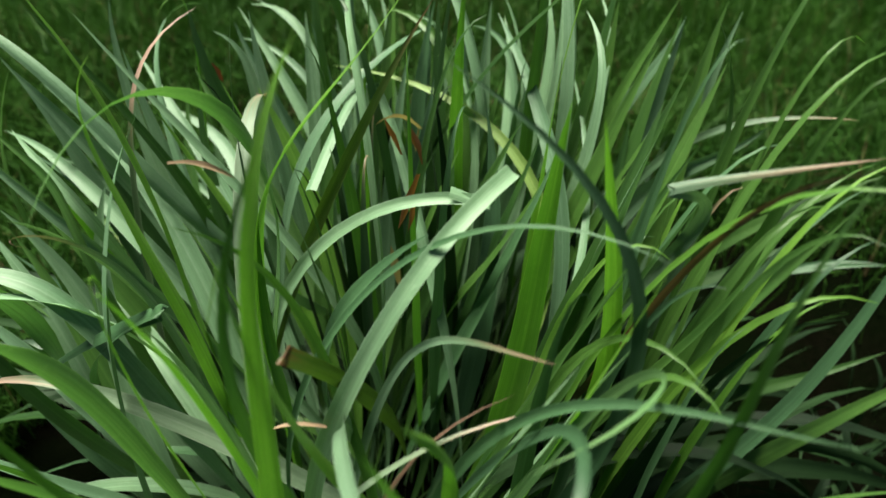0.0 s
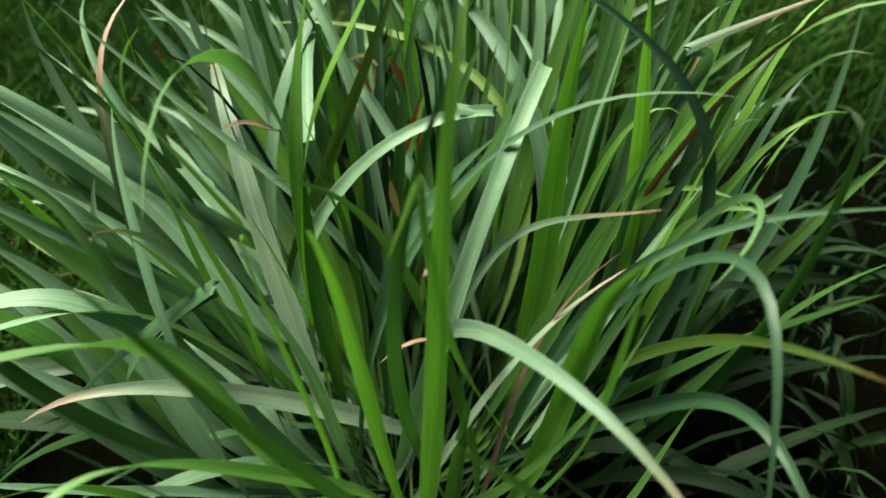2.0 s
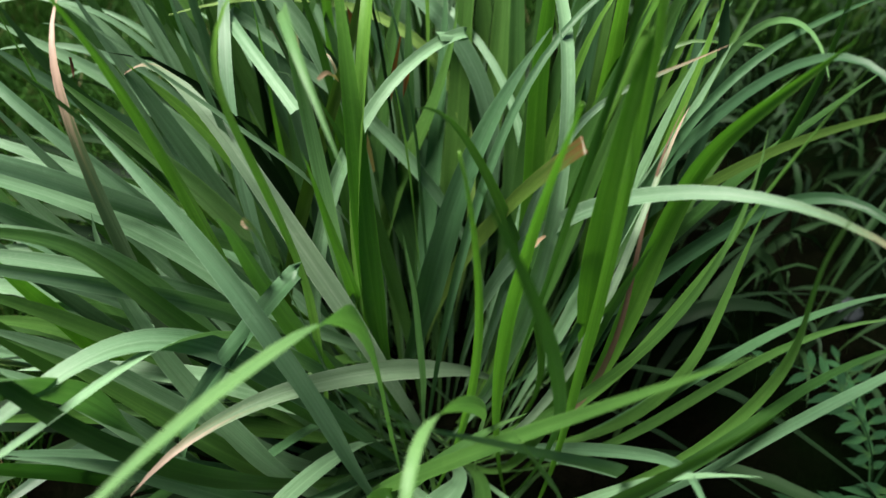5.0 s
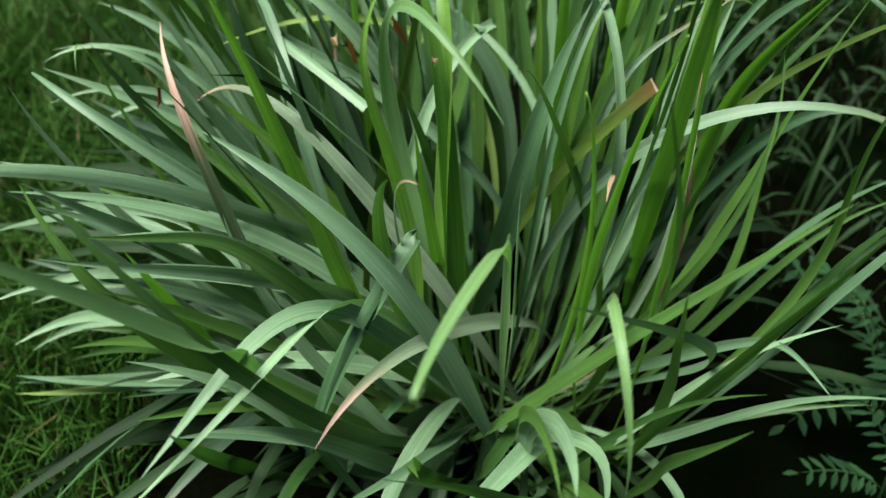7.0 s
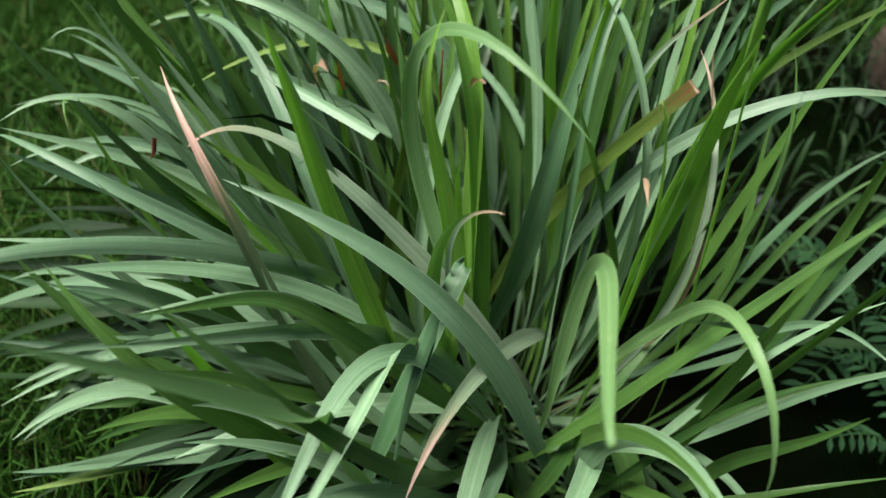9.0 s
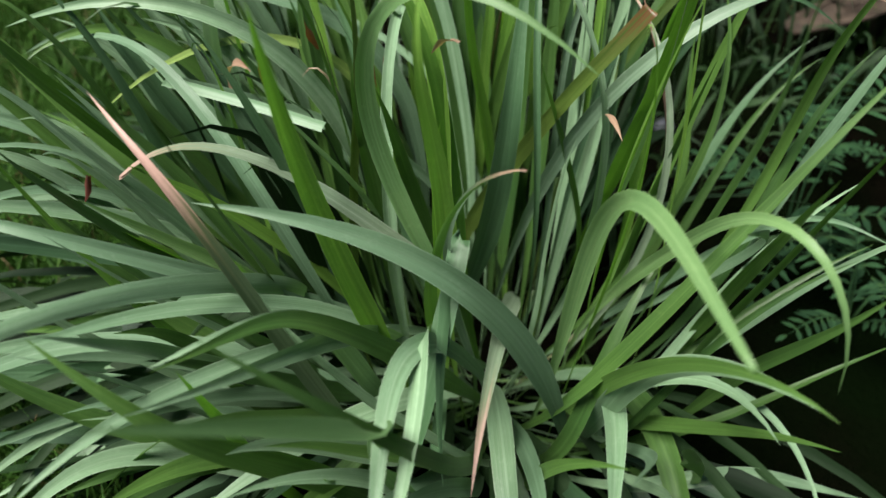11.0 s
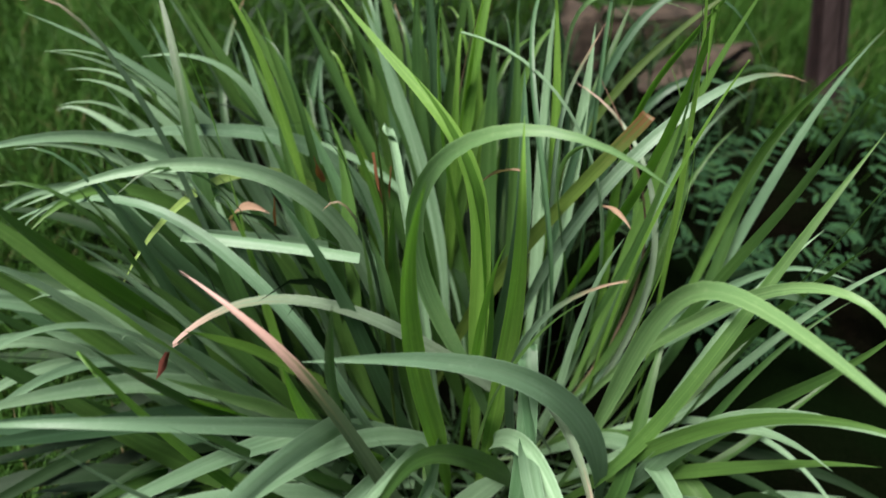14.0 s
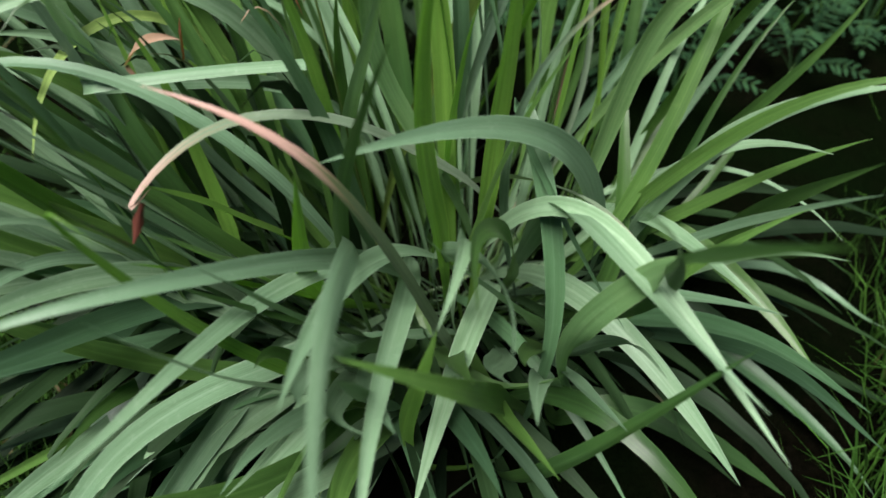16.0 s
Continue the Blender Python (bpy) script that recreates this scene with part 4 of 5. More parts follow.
bough(PALE, 0.012, (-0.30, -0.59, 0.75), (-0.116, 0.316), (-0.146, 0.423, 0.229), (-0.128, 0.494, 0.459), (-0.158, 0.550, 0.661), (-0.338, 0.611, 0.723), label="grey-green blade")
bough(PALE, 0.013, (-0.30, -0.59, 0.75), (0.017, 0.110), (0.111, 0.222, 0.263), (0.152, 0.327, 0.481), (-0.022, 0.462, 0.564), (-0.282, 0.608, 0.555), label="grey-green blade")
bough(FRESH, 0.019, (0.28, -0.57, 0.77), (0.105, -0.072), (0.218, -0.087, 0.407), (0.156, -0.287, 0.679), (0.058, -0.273, 0.924), (0.070, -0.307, 0.903))
bough(FRESH, 0.036, (0.23, -0.35, 0.91), (-0.040, 0.329), (-0.032, 0.451, 0.153), (-0.106, 0.495, 0.317), (-0.168, 0.570, 0.491), (-0.232, 0.641, 0.682))
bough(FRESH, 0.036, (0.23, -0.35, 0.91), (-0.018, 0.366), (-0.000, 0.494, 0.197), (0.007, 0.606, 0.372), (-0.075, 0.624, 0.540), (-0.101, 0.713, 0.717))
bough(PALE, 0.029, (0.23, -0.35, 0.91), (-0.033, 0.295), (-0.090, 0.444, 0.166), (-0.074, 0.553, 0.346), (-0.119, 0.626, 0.520), (-0.149, 0.692, 0.677), label="grey-green blade")
bough(PALE, 0.036, (0.44, -0.19, 0.88), (-0.118, 0.219), (-0.161, 0.319, 0.161), (-0.215, 0.392, 0.326), (-0.290, 0.438, 0.496), (-0.349, 0.500, 0.668), label="grey-green blade")
bough(PALE, 0.036, (0.44, -0.19, 0.88), (-0.157, 0.105), (-0.236, 0.140, 0.164), (-0.303, 0.185, 0.331), (-0.384, 0.213, 0.501), (-0.465, 0.255, 0.669), label="grey-green blade")
bough(PALE, 0.033, (0.44, -0.19, 0.88), (-0.158, 0.182), (-0.236, 0.265, 0.213), (-0.359, 0.250, 0.403), (-0.415, 0.334, 0.559), (-0.478, 0.316, 0.663), label="grey-green blade")
bough(BLUE, 0.036, (0.44, -0.19, 0.88), (-0.142, 0.176), (-0.204, 0.258, 0.170), (-0.271, 0.321, 0.342), (-0.351, 0.349, 0.511), (-0.395, 0.431, 0.667))
bough(FRESH, 0.034, (0.44, -0.19, 0.88), (-0.149, 0.170), (-0.197, 0.252, 0.176), (-0.280, 0.288, 0.343), (-0.368, 0.305, 0.498), (-0.426, 0.374, 0.669))
bough(BLUE, 0.032, (0.44, -0.19, 0.88), (-0.135, 0.137), (-0.217, 0.204, 0.171), (-0.318, 0.211, 0.341), (-0.389, 0.271, 0.506), (-0.469, 0.263, 0.646))
bough(PALE, 0.033, (0.44, -0.19, 0.88), (-0.175, 0.093), (-0.249, 0.132, 0.179), (-0.325, 0.174, 0.354), (-0.416, 0.156, 0.520), (-0.494, 0.181, 0.677), label="grey-green blade")
bough(PALELIME, 0.035, (0.44, -0.19, 0.88), (-0.129, 0.080), (-0.230, 0.136, 0.174), (-0.317, 0.179, 0.342), (-0.406, 0.108, 0.476), (-0.486, 0.086, 0.621), label="yellow-green blade bent over, pale on top")
bough(OLIVE, 0.019, (0.44, -0.19, 0.88), (-0.134, -0.010), (-0.312, -0.000, 0.272), (-0.182, 0.122, 0.477), (-0.093, 0.124, 0.722), (-0.125, 0.266, 0.835), label="olive blade with a rust-brown end")
bough(PALE, 0.031, (0.37, -0.02, 0.93), (-0.233, 0.016), (-0.345, -0.026, 0.186), (-0.422, -0.100, 0.342), (-0.485, -0.073, 0.500), (-0.567, -0.143, 0.671), label="grey-green blade")
bough(PALE, 0.034, (0.53, 0.08, 0.84), (-0.051, -0.066), (-0.121, -0.208, 0.142), (-0.216, -0.169, 0.308), (-0.337, -0.158, 0.482), (-0.358, -0.086, 0.580), label="grey-green blade")
bough(FRESH, 0.035, (0.37, -0.02, 0.93), (-0.082, 0.057), (-0.211, 0.026, 0.163), (-0.322, -0.061, 0.301), (-0.415, -0.030, 0.440), (-0.481, -0.092, 0.547))
bough(PALELIME, 0.028, (0.37, -0.02, 0.93), (-0.045, 0.069), (-0.205, 0.034, 0.123), (-0.286, -0.116, 0.205), (-0.355, -0.184, 0.337), (-0.366, -0.253, 0.473), label="yellow-green blade bent over, pale on top")
bough(PALE, 0.015, (0.44, -0.19, 0.88), (-0.018, 0.006), (0.000, -0.066, 0.157), (0.006, -0.072, 0.329), (-0.010, -0.070, 0.506), (-0.010, -0.127, 0.665), label="grey-green blade")
bough(DRYTIP, 0.016, (0.41, -0.39, 0.82), (-0.079, 0.379), (-0.101, 0.509, 0.265), (-0.161, 0.594, 0.488), (-0.071, 0.673, 0.580), (0.089, 0.793, 0.607))
bough(PALE, 0.036, (0.41, -0.39, 0.82), (-0.033, 0.285), (-0.075, 0.461, 0.282), (-0.150, 0.580, 0.494), (-0.026, 0.628, 0.474), (0.007, 0.726, 0.571), label="grey-green blade")
bough(BLUE, 0.018, (0.12, -0.50, 0.86), (0.017, 0.247), (0.047, 0.389, 0.161), (0.074, 0.532, 0.320), (0.095, 0.665, 0.459), (0.227, 0.740, 0.479), label="grey-green blade")
bough(FRESH, 0.024, (0.23, -0.35, 0.91), (-0.040, 0.304), (-0.027, 0.418, 0.178), (-0.007, 0.546, 0.350), (0.053, 0.648, 0.471), (0.160, 0.777, 0.568))
bough(FRESH, 0.027, (0.23, -0.35, 0.91), (-0.035, 0.195), (-0.063, 0.330, 0.173), (-0.049, 0.462, 0.314), (0.077, 0.573, 0.368), (0.129, 0.696, 0.473))
bough(PALE, 0.025, (0.44, -0.19, 0.88), (-0.263, 0.021), (-0.345, 0.017, 0.193), (-0.446, 0.008, 0.373), (-0.554, -0.030, 0.537), (-0.610, 0.020, 0.695), label="grey-green blade")
bough(PALE, 0.030, (0.23, -0.35, 0.91), (-0.093, 0.103), (-0.161, 0.177, 0.161), (-0.207, 0.235, 0.332), (-0.277, 0.269, 0.504), (-0.307, 0.337, 0.660), label="grey-green blade")
bough(PALE, 0.021, (0.12, -0.50, 0.86), (0.080, 0.252), (0.135, 0.372, 0.205), (0.207, 0.468, 0.393), (0.155, 0.525, 0.562), (0.231, 0.589, 0.683), label="grey-green blade")
bough(FRESH, 0.029, (0.41, -0.39, 0.82), (-0.142, 0.065), (-0.239, 0.086, 0.161), (-0.292, 0.161, 0.316), (-0.348, 0.226, 0.469), (-0.439, 0.258, 0.630))
bough(FRESH, 0.024, (0.12, -0.50, 0.86), (0.131, 0.202), (0.222, 0.301, 0.134), (0.274, 0.400, 0.280), (0.327, 0.499, 0.427), (0.398, 0.598, 0.573))
bough(FRESH, 0.020, (0.01, -0.33, 0.94), (0.104, 0.120), (0.245, 0.216, 0.109), (0.328, 0.320, 0.241), (0.341, 0.423, 0.383), (0.462, 0.493, 0.487))
bough(PALE, 0.028, (-0.34, -0.43, 0.84), (-0.035, 0.247), (-0.079, 0.362, 0.203), (-0.113, 0.485, 0.386), (-0.039, 0.535, 0.555), (-0.054, 0.605, 0.666), label="grey-green blade")
bough(FRESH, 0.029, (-0.34, -0.43, 0.84), (0.031, 0.209), (0.074, 0.283, 0.199), (0.074, 0.337, 0.393), (0.023, 0.430, 0.560), (0.014, 0.526, 0.738))
bough(FRESH, 0.026, (-0.34, -0.43, 0.84), (0.060, 0.196), (0.065, 0.245, 0.203), (0.099, 0.293, 0.402), (0.096, 0.368, 0.594), (0.153, 0.396, 0.767))
bough(FRESH, 0.022, (-0.34, -0.43, 0.84), (0.095, 0.195), (0.119, 0.284, 0.219), (0.164, 0.353, 0.422), (0.263, 0.328, 0.586), (0.259, 0.410, 0.731))
bough(FRESH, 0.033, (-0.30, -0.24, 0.92), (0.035, 0.102), (0.087, 0.157, 0.168), (0.120, 0.195, 0.343), (0.156, 0.235, 0.523), (0.203, 0.279, 0.702), label="bright yellow-green blade")
bough(LIME, 0.018, (-0.47, -0.16, 0.87), (0.123, 0.100), (0.177, 0.135, 0.201), (0.234, 0.140, 0.401), (0.257, 0.177, 0.594), (0.276, 0.236, 0.784), label="bright yellow-green blade")
bough(PALE, 0.016, (-0.30, -0.59, 0.75), (-0.151, 0.263), (-0.193, 0.394, 0.232), (-0.222, 0.486, 0.461), (-0.203, 0.570, 0.652), (-0.354, 0.587, 0.654), label="grey-green blade")
bough(PALE, 0.017, (-0.30, -0.59, 0.75), (-0.083, 0.314), (-0.093, 0.418, 0.236), (-0.137, 0.524, 0.461), (-0.163, 0.625, 0.648), (-0.306, 0.664, 0.659), label="grey-green blade")
bough(PALE, 0.014, (-0.30, -0.59, 0.75), (-0.131, 0.298), (-0.180, 0.443, 0.304), (-0.170, 0.494, 0.584), (-0.211, 0.552, 0.726), (-0.347, 0.606, 0.726), label="grey-green blade")
bough(FRESH, 0.028, (-0.34, -0.43, 0.84), (-0.025, 0.186), (-0.040, 0.283, 0.164), (-0.061, 0.390, 0.319), (-0.040, 0.478, 0.480), (-0.049, 0.574, 0.627))
bough(PALE, 0.026, (-0.34, -0.43, 0.84), (-0.101, 0.243), (-0.128, 0.365, 0.198), (-0.251, 0.459, 0.354), (-0.330, 0.552, 0.507), (-0.452, 0.601, 0.565), label="grey-green blade")
bough(PALE, 0.020, (-0.30, -0.59, 0.75), (-0.142, 0.281), (-0.185, 0.385, 0.225), (-0.203, 0.469, 0.443), (-0.256, 0.543, 0.602), (-0.442, 0.578, 0.631), label="grey-green blade")
bough(FRESH, 0.029, (-0.15, -0.43, 0.89), (-0.142, 0.138), (-0.268, 0.254, 0.100), (-0.322, 0.367, 0.232), (-0.366, 0.457, 0.359), (-0.514, 0.541, 0.453))
bough(PALE, 0.027, (-0.15, -0.43, 0.89), (-0.122, 0.150), (-0.217, 0.279, 0.132), (-0.303, 0.397, 0.274), (-0.376, 0.497, 0.406), (-0.525, 0.528, 0.438), label="grey-green blade")
bough(BLUE, 0.028, (-0.15, -0.43, 0.89), (-0.030, 0.082), (-0.054, 0.172, 0.154), (-0.069, 0.258, 0.310), (-0.046, 0.336, 0.466), (-0.072, 0.419, 0.612))
bough(FRESH, 0.025, (-0.30, -0.59, 0.75), (-0.084, 0.066), (-0.151, 0.128, 0.174), (-0.105, 0.123, 0.357), (-0.159, 0.134, 0.519), (-0.167, 0.093, 0.670))
bough(FRESH, 0.020, (-0.47, -0.16, 0.87), (0.114, -0.042), (0.250, -0.125, 0.152), (0.347, -0.141, 0.314), (0.383, -0.058, 0.469), (0.479, -0.102, 0.607))
bough(PALE, 0.034, (0.12, -0.50, 0.86), (-0.115, 0.152), (-0.173, 0.209, 0.134), (-0.340, 0.155, 0.182), (-0.537, 0.135, 0.263), (-0.739, 0.073, 0.314), label="grey-green blade")
bough(FRESH, 0.036, (0.12, -0.50, 0.86), (-0.088, -0.008), (-0.306, -0.042, 0.078), (-0.410, 0.014, 0.230), (-0.383, 0.071, 0.391), (-0.504, 0.001, 0.501))
bough(FRESH, 0.034, (0.23, -0.35, 0.91), (-0.174, 0.023), (-0.335, 0.017, 0.109), (-0.498, 0.011, 0.209), (-0.601, 0.046, 0.330), (-0.685, 0.112, 0.471))
bough(PALE, 0.036, (0.23, -0.35, 0.91), (-0.136, -0.016), (-0.356, -0.065, 0.077), (-0.476, 0.002, 0.217), (-0.551, 0.057, 0.348), (-0.700, -0.082, 0.333), label="grey-green blade")
bough(PALE, 0.035, (0.01, -0.33, 0.94), (-0.096, 0.018), (-0.268, 0.038, 0.090), (-0.423, 0.020, 0.154), (-0.560, -0.058, 0.178), (-0.727, -0.078, 0.257), label="grey-green blade")
bough(YELLOW, 0.027, (0.01, -0.33, 0.94), (-0.099, 0.042), (-0.259, 0.063, 0.093), (-0.421, 0.029, 0.152), (-0.576, -0.058, 0.172), (-0.734, -0.091, 0.230), label="twisted light yellow-green blade")
bough(PALE, 0.032, (0.01, -0.33, 0.94), (-0.022, 0.013), (-0.108, -0.119, 0.082), (-0.197, -0.190, 0.207), (-0.289, -0.225, 0.349), (-0.397, -0.314, 0.455), label="grey-green blade")
bough(FRESH, 0.025, (0.12, -0.50, 0.86), (-0.226, 0.134), (-0.282, 0.254, 0.185), (-0.408, 0.270, 0.337), (-0.513, 0.280, 0.486), (-0.598, 0.325, 0.654))
bough(PALE, 0.030, (0.12, -0.50, 0.86), (-0.216, 0.171), (-0.277, 0.221, 0.218), (-0.343, 0.275, 0.393), (-0.499, 0.244, 0.489), (-0.674, 0.222, 0.590), label="grey-green blade")
bough(BLUE, 0.036, (0.12, -0.50, 0.86), (-0.187, 0.147), (-0.245, 0.247, 0.191), (-0.358, 0.251, 0.338), (-0.526, 0.211, 0.433), (-0.682, 0.213, 0.561))
bough(FRESH, 0.027, (0.12, -0.50, 0.86), (-0.284, 0.172), (-0.378, 0.216, 0.168), (-0.482, 0.263, 0.330), (-0.572, 0.318, 0.498), (-0.679, 0.359, 0.659))
bough(PALE, 0.024, (0.28, -0.57, 0.77), (-0.267, 0.143), (-0.371, 0.216, 0.231), (-0.467, 0.273, 0.461), (-0.530, 0.338, 0.639), (-0.680, 0.244, 0.586), label="grey-green blade")
bough(FRESH, 0.031, (0.07, -0.69, 0.72), (-0.150, 0.241), (-0.192, 0.334, 0.261), (-0.213, 0.412, 0.505), (-0.332, 0.458, 0.669), (-0.491, 0.397, 0.620))
bough(FRESH, 0.036, (-0.15, -0.43, 0.89), (-0.180, 0.168), (-0.237, 0.301, 0.227), (-0.379, 0.312, 0.355), (-0.457, 0.381, 0.520), (-0.558, 0.461, 0.709))
bough(PALE, 0.036, (-0.07, -0.59, 0.80), (-0.206, 0.212), (-0.252, 0.303, 0.213), (-0.365, 0.356, 0.391), (-0.499, 0.420, 0.536), (-0.655, 0.429, 0.582), label="grey-green blade")
bough(BLUE, 0.036, (-0.15, -0.43, 0.89), (-0.147, 0.199), (-0.278, 0.270, 0.124), (-0.413, 0.344, 0.241), (-0.558, 0.387, 0.326), (-0.725, 0.422, 0.400))
bough(BLUE, 0.036, (-0.15, -0.43, 0.89), (-0.186, 0.062), (-0.369, 0.126, 0.085), (-0.482, 0.221, 0.201), (-0.633, 0.218, 0.243), (-0.789, 0.248, 0.314))
bough(FRESH, 0.036, (0.01, -0.33, 0.94), (-0.028, 0.023), (-0.177, 0.013, 0.086), (-0.322, 0.024, 0.174), (-0.476, 0.022, 0.244), (-0.643, -0.012, 0.283))
bough(PALE, 0.029, (-0.18, -0.73, 0.66), (-0.119, 0.288), (-0.171, 0.384, 0.241), (-0.269, 0.500, 0.450), (-0.319, 0.593, 0.600), (-0.502, 0.572, 0.532), label="grey-green blade")
bough(PALE, 0.027, (-0.18, -0.73, 0.66), (-0.146, 0.309), (-0.153, 0.372, 0.339), (-0.154, 0.417, 0.598), (-0.337, 0.457, 0.719), (-0.535, 0.473, 0.704), label="grey-green blade")
bough(FRESH, 0.034, (-0.15, -0.43, 0.89), (-0.252, 0.194), (-0.324, 0.274, 0.187), (-0.407, 0.325, 0.363), (-0.504, 0.373, 0.526), (-0.602, 0.428, 0.685))
bough(BLUE, 0.034, (0.01, -0.33, 0.94), (-0.153, 0.010), (-0.331, -0.000, 0.072), (-0.461, 0.064, 0.166), (-0.601, 0.123, 0.243), (-0.778, 0.135, 0.284))
bough(BLUE, 0.033, (-0.15, -0.43, 0.89), (-0.134, 0.163), (-0.290, 0.255, 0.125), (-0.505, 0.253, 0.149), (-0.650, 0.326, 0.240), (-0.783, 0.283, 0.229))
bough(PALE, 0.036, (0.44, -0.19, 0.88), (-0.121, 0.053), (-0.232, 0.025, 0.145), (-0.343, -0.011, 0.287), (-0.436, -0.050, 0.420), (-0.527, -0.155, 0.543), label="grey-green blade")
bough(PALE, 0.036, (0.44, -0.19, 0.88), (-0.188, 0.038), (-0.275, 0.040, 0.168), (-0.376, 0.002, 0.327), (-0.480, -0.013, 0.490), (-0.570, -0.107, 0.616), label="grey-green blade")
bough(PALE, 0.034, (0.60, -0.12, 0.79), (-0.125, 0.066), (-0.294, 0.064, 0.187), (-0.433, -0.046, 0.337), (-0.522, -0.038, 0.482), (-0.529, -0.137, 0.526), label="grey-green blade")
bough(FRESH, 0.031, (0.37, -0.02, 0.93), (-0.033, -0.007), (-0.110, -0.145, 0.099), (-0.201, -0.198, 0.228), (-0.298, -0.169, 0.370), (-0.408, -0.216, 0.513))
bough(LIME, 0.036, (0.44, -0.19, 0.88), (-0.094, 0.095), (-0.198, 0.150, 0.164), (-0.323, 0.109, 0.310), (-0.413, 0.145, 0.465), (-0.498, 0.121, 0.576), label="bright yellow-green blade")
bough(LIME, 0.036, (0.44, -0.19, 0.88), (-0.074, 0.076), (-0.143, 0.136, 0.156), (-0.227, 0.174, 0.310), (-0.323, 0.186, 0.459), (-0.429, 0.154, 0.595), label="bright yellow-green blade")
bough(FRESH, 0.036, (0.23, -0.35, 0.91), (-0.007, 0.104), (-0.013, 0.209, 0.135), (-0.092, 0.250, 0.280), (-0.171, 0.303, 0.435), (-0.244, 0.369, 0.594))
bough(BLUE, 0.034, (0.23, -0.35, 0.91), (0.002, 0.120), (0.007, 0.222, 0.143), (-0.054, 0.292, 0.300), (-0.110, 0.374, 0.457), (-0.208, 0.398, 0.599))
bough(FRESH, 0.036, (0.23, -0.35, 0.91), (0.013, 0.169), (0.041, 0.286, 0.130), (0.017, 0.386, 0.279), (-0.023, 0.485, 0.431), (-0.095, 0.560, 0.586))
bough(BLUE, 0.036, (-0.34, -0.43, 0.84), (-0.072, 0.086), (-0.170, 0.218, 0.094), (-0.224, 0.343, 0.216), (-0.277, 0.443, 0.330), (-0.418, 0.531, 0.397))
bough(BLUE, 0.032, (-0.15, -0.43, 0.89), (-0.067, 0.044), (-0.206, 0.137, 0.082), (-0.301, 0.250, 0.176), (-0.431, 0.327, 0.230), (-0.571, 0.412, 0.281))
bough(BLUE, 0.036, (-0.15, -0.43, 0.89), (-0.054, 0.069), (-0.206, 0.148, 0.085), (-0.371, 0.213, 0.122), (-0.484, 0.320, 0.186), (-0.628, 0.382, 0.214))
bough(PALE, 0.032, (-0.30, -0.24, 0.92), (-0.053, 0.019), (-0.241, 0.002, 0.075), (-0.374, 0.028, 0.184), (-0.438, 0.043, 0.328), (-0.589, 0.001, 0.408), label="grey-green blade")
bough(BLUE, 0.030, (-0.42, 0.10, 0.90), (-0.029, -0.025), (-0.032, -0.218, 0.092), (-0.022, -0.355, 0.219), (-0.121, -0.409, 0.316), (-0.232, -0.525, 0.383))
bough(FRESH, 0.036, (0.44, -0.19, 0.88), (-0.164, 0.134), (-0.254, 0.188, 0.174), (-0.338, 0.226, 0.353), (-0.373, 0.320, 0.515), (-0.425, 0.375, 0.669))
bough(FRESH, 0.036, (0.44, -0.19, 0.88), (-0.120, 0.206), (-0.162, 0.302, 0.160), (-0.234, 0.346, 0.324), (-0.317, 0.381, 0.493), (-0.389, 0.433, 0.669))
bough(BLUE, 0.036, (0.44, -0.19, 0.88), (-0.114, 0.217), (-0.153, 0.312, 0.160), (-0.215, 0.374, 0.327), (-0.294, 0.420, 0.497), (-0.372, 0.461, 0.669))
bough(PALE, 0.032, (0.44, -0.19, 0.88), (-0.102, 0.244), (-0.143, 0.335, 0.167), (-0.175, 0.425, 0.333), (-0.241, 0.477, 0.506), (-0.292, 0.564, 0.675), label="grey-green blade")
bough(PALE, 0.036, (0.41, -0.39, 0.82), (-0.073, 0.335), (-0.095, 0.508, 0.286), (-0.228, 0.532, 0.493), (-0.134, 0.604, 0.532), (-0.149, 0.693, 0.677), label="grey-green blade")
bough(PALE, 0.030, (0.23, -0.35, 0.91), (0.001, 0.351), (-0.015, 0.472, 0.163), (-0.004, 0.567, 0.328), (-0.066, 0.620, 0.509), (-0.094, 0.739, 0.697), label="grey-green blade")
bough(PALE, 0.035, (0.60, -0.12, 0.79), (-0.181, 0.080), (-0.304, 0.097, 0.235), (-0.415, 0.109, 0.458), (-0.464, 0.214, 0.612), (-0.502, 0.126, 0.659), label="grey-green blade")
bough(FRESH, 0.036, (0.44, -0.19, 0.88), (-0.212, 0.123), (-0.308, 0.190, 0.212), (-0.390, 0.177, 0.397), (-0.467, 0.082, 0.529), (-0.539, 0.110, 0.694))
bough(PALE, 0.030, (0.37, -0.02, 0.93), (-0.177, 0.045), (-0.265, 0.064, 0.169), (-0.351, 0.034, 0.332), (-0.437, -0.002, 0.491), (-0.523, 0.004, 0.660), label="grey-green blade")
bough(PALE, 0.035, (0.37, -0.02, 0.93), (-0.226, 0.030), (-0.313, 0.049, 0.172), (-0.386, 0.024, 0.338), (-0.458, -0.057, 0.502), (-0.542, -0.144, 0.681), label="grey-green blade")
bough(FRESH, 0.017, (0.44, -0.19, 0.88), (-0.228, 0.029), (-0.264, 0.034, 0.235), (-0.321, 0.073, 0.451), (-0.360, -0.019, 0.621), (-0.404, -0.103, 0.813))
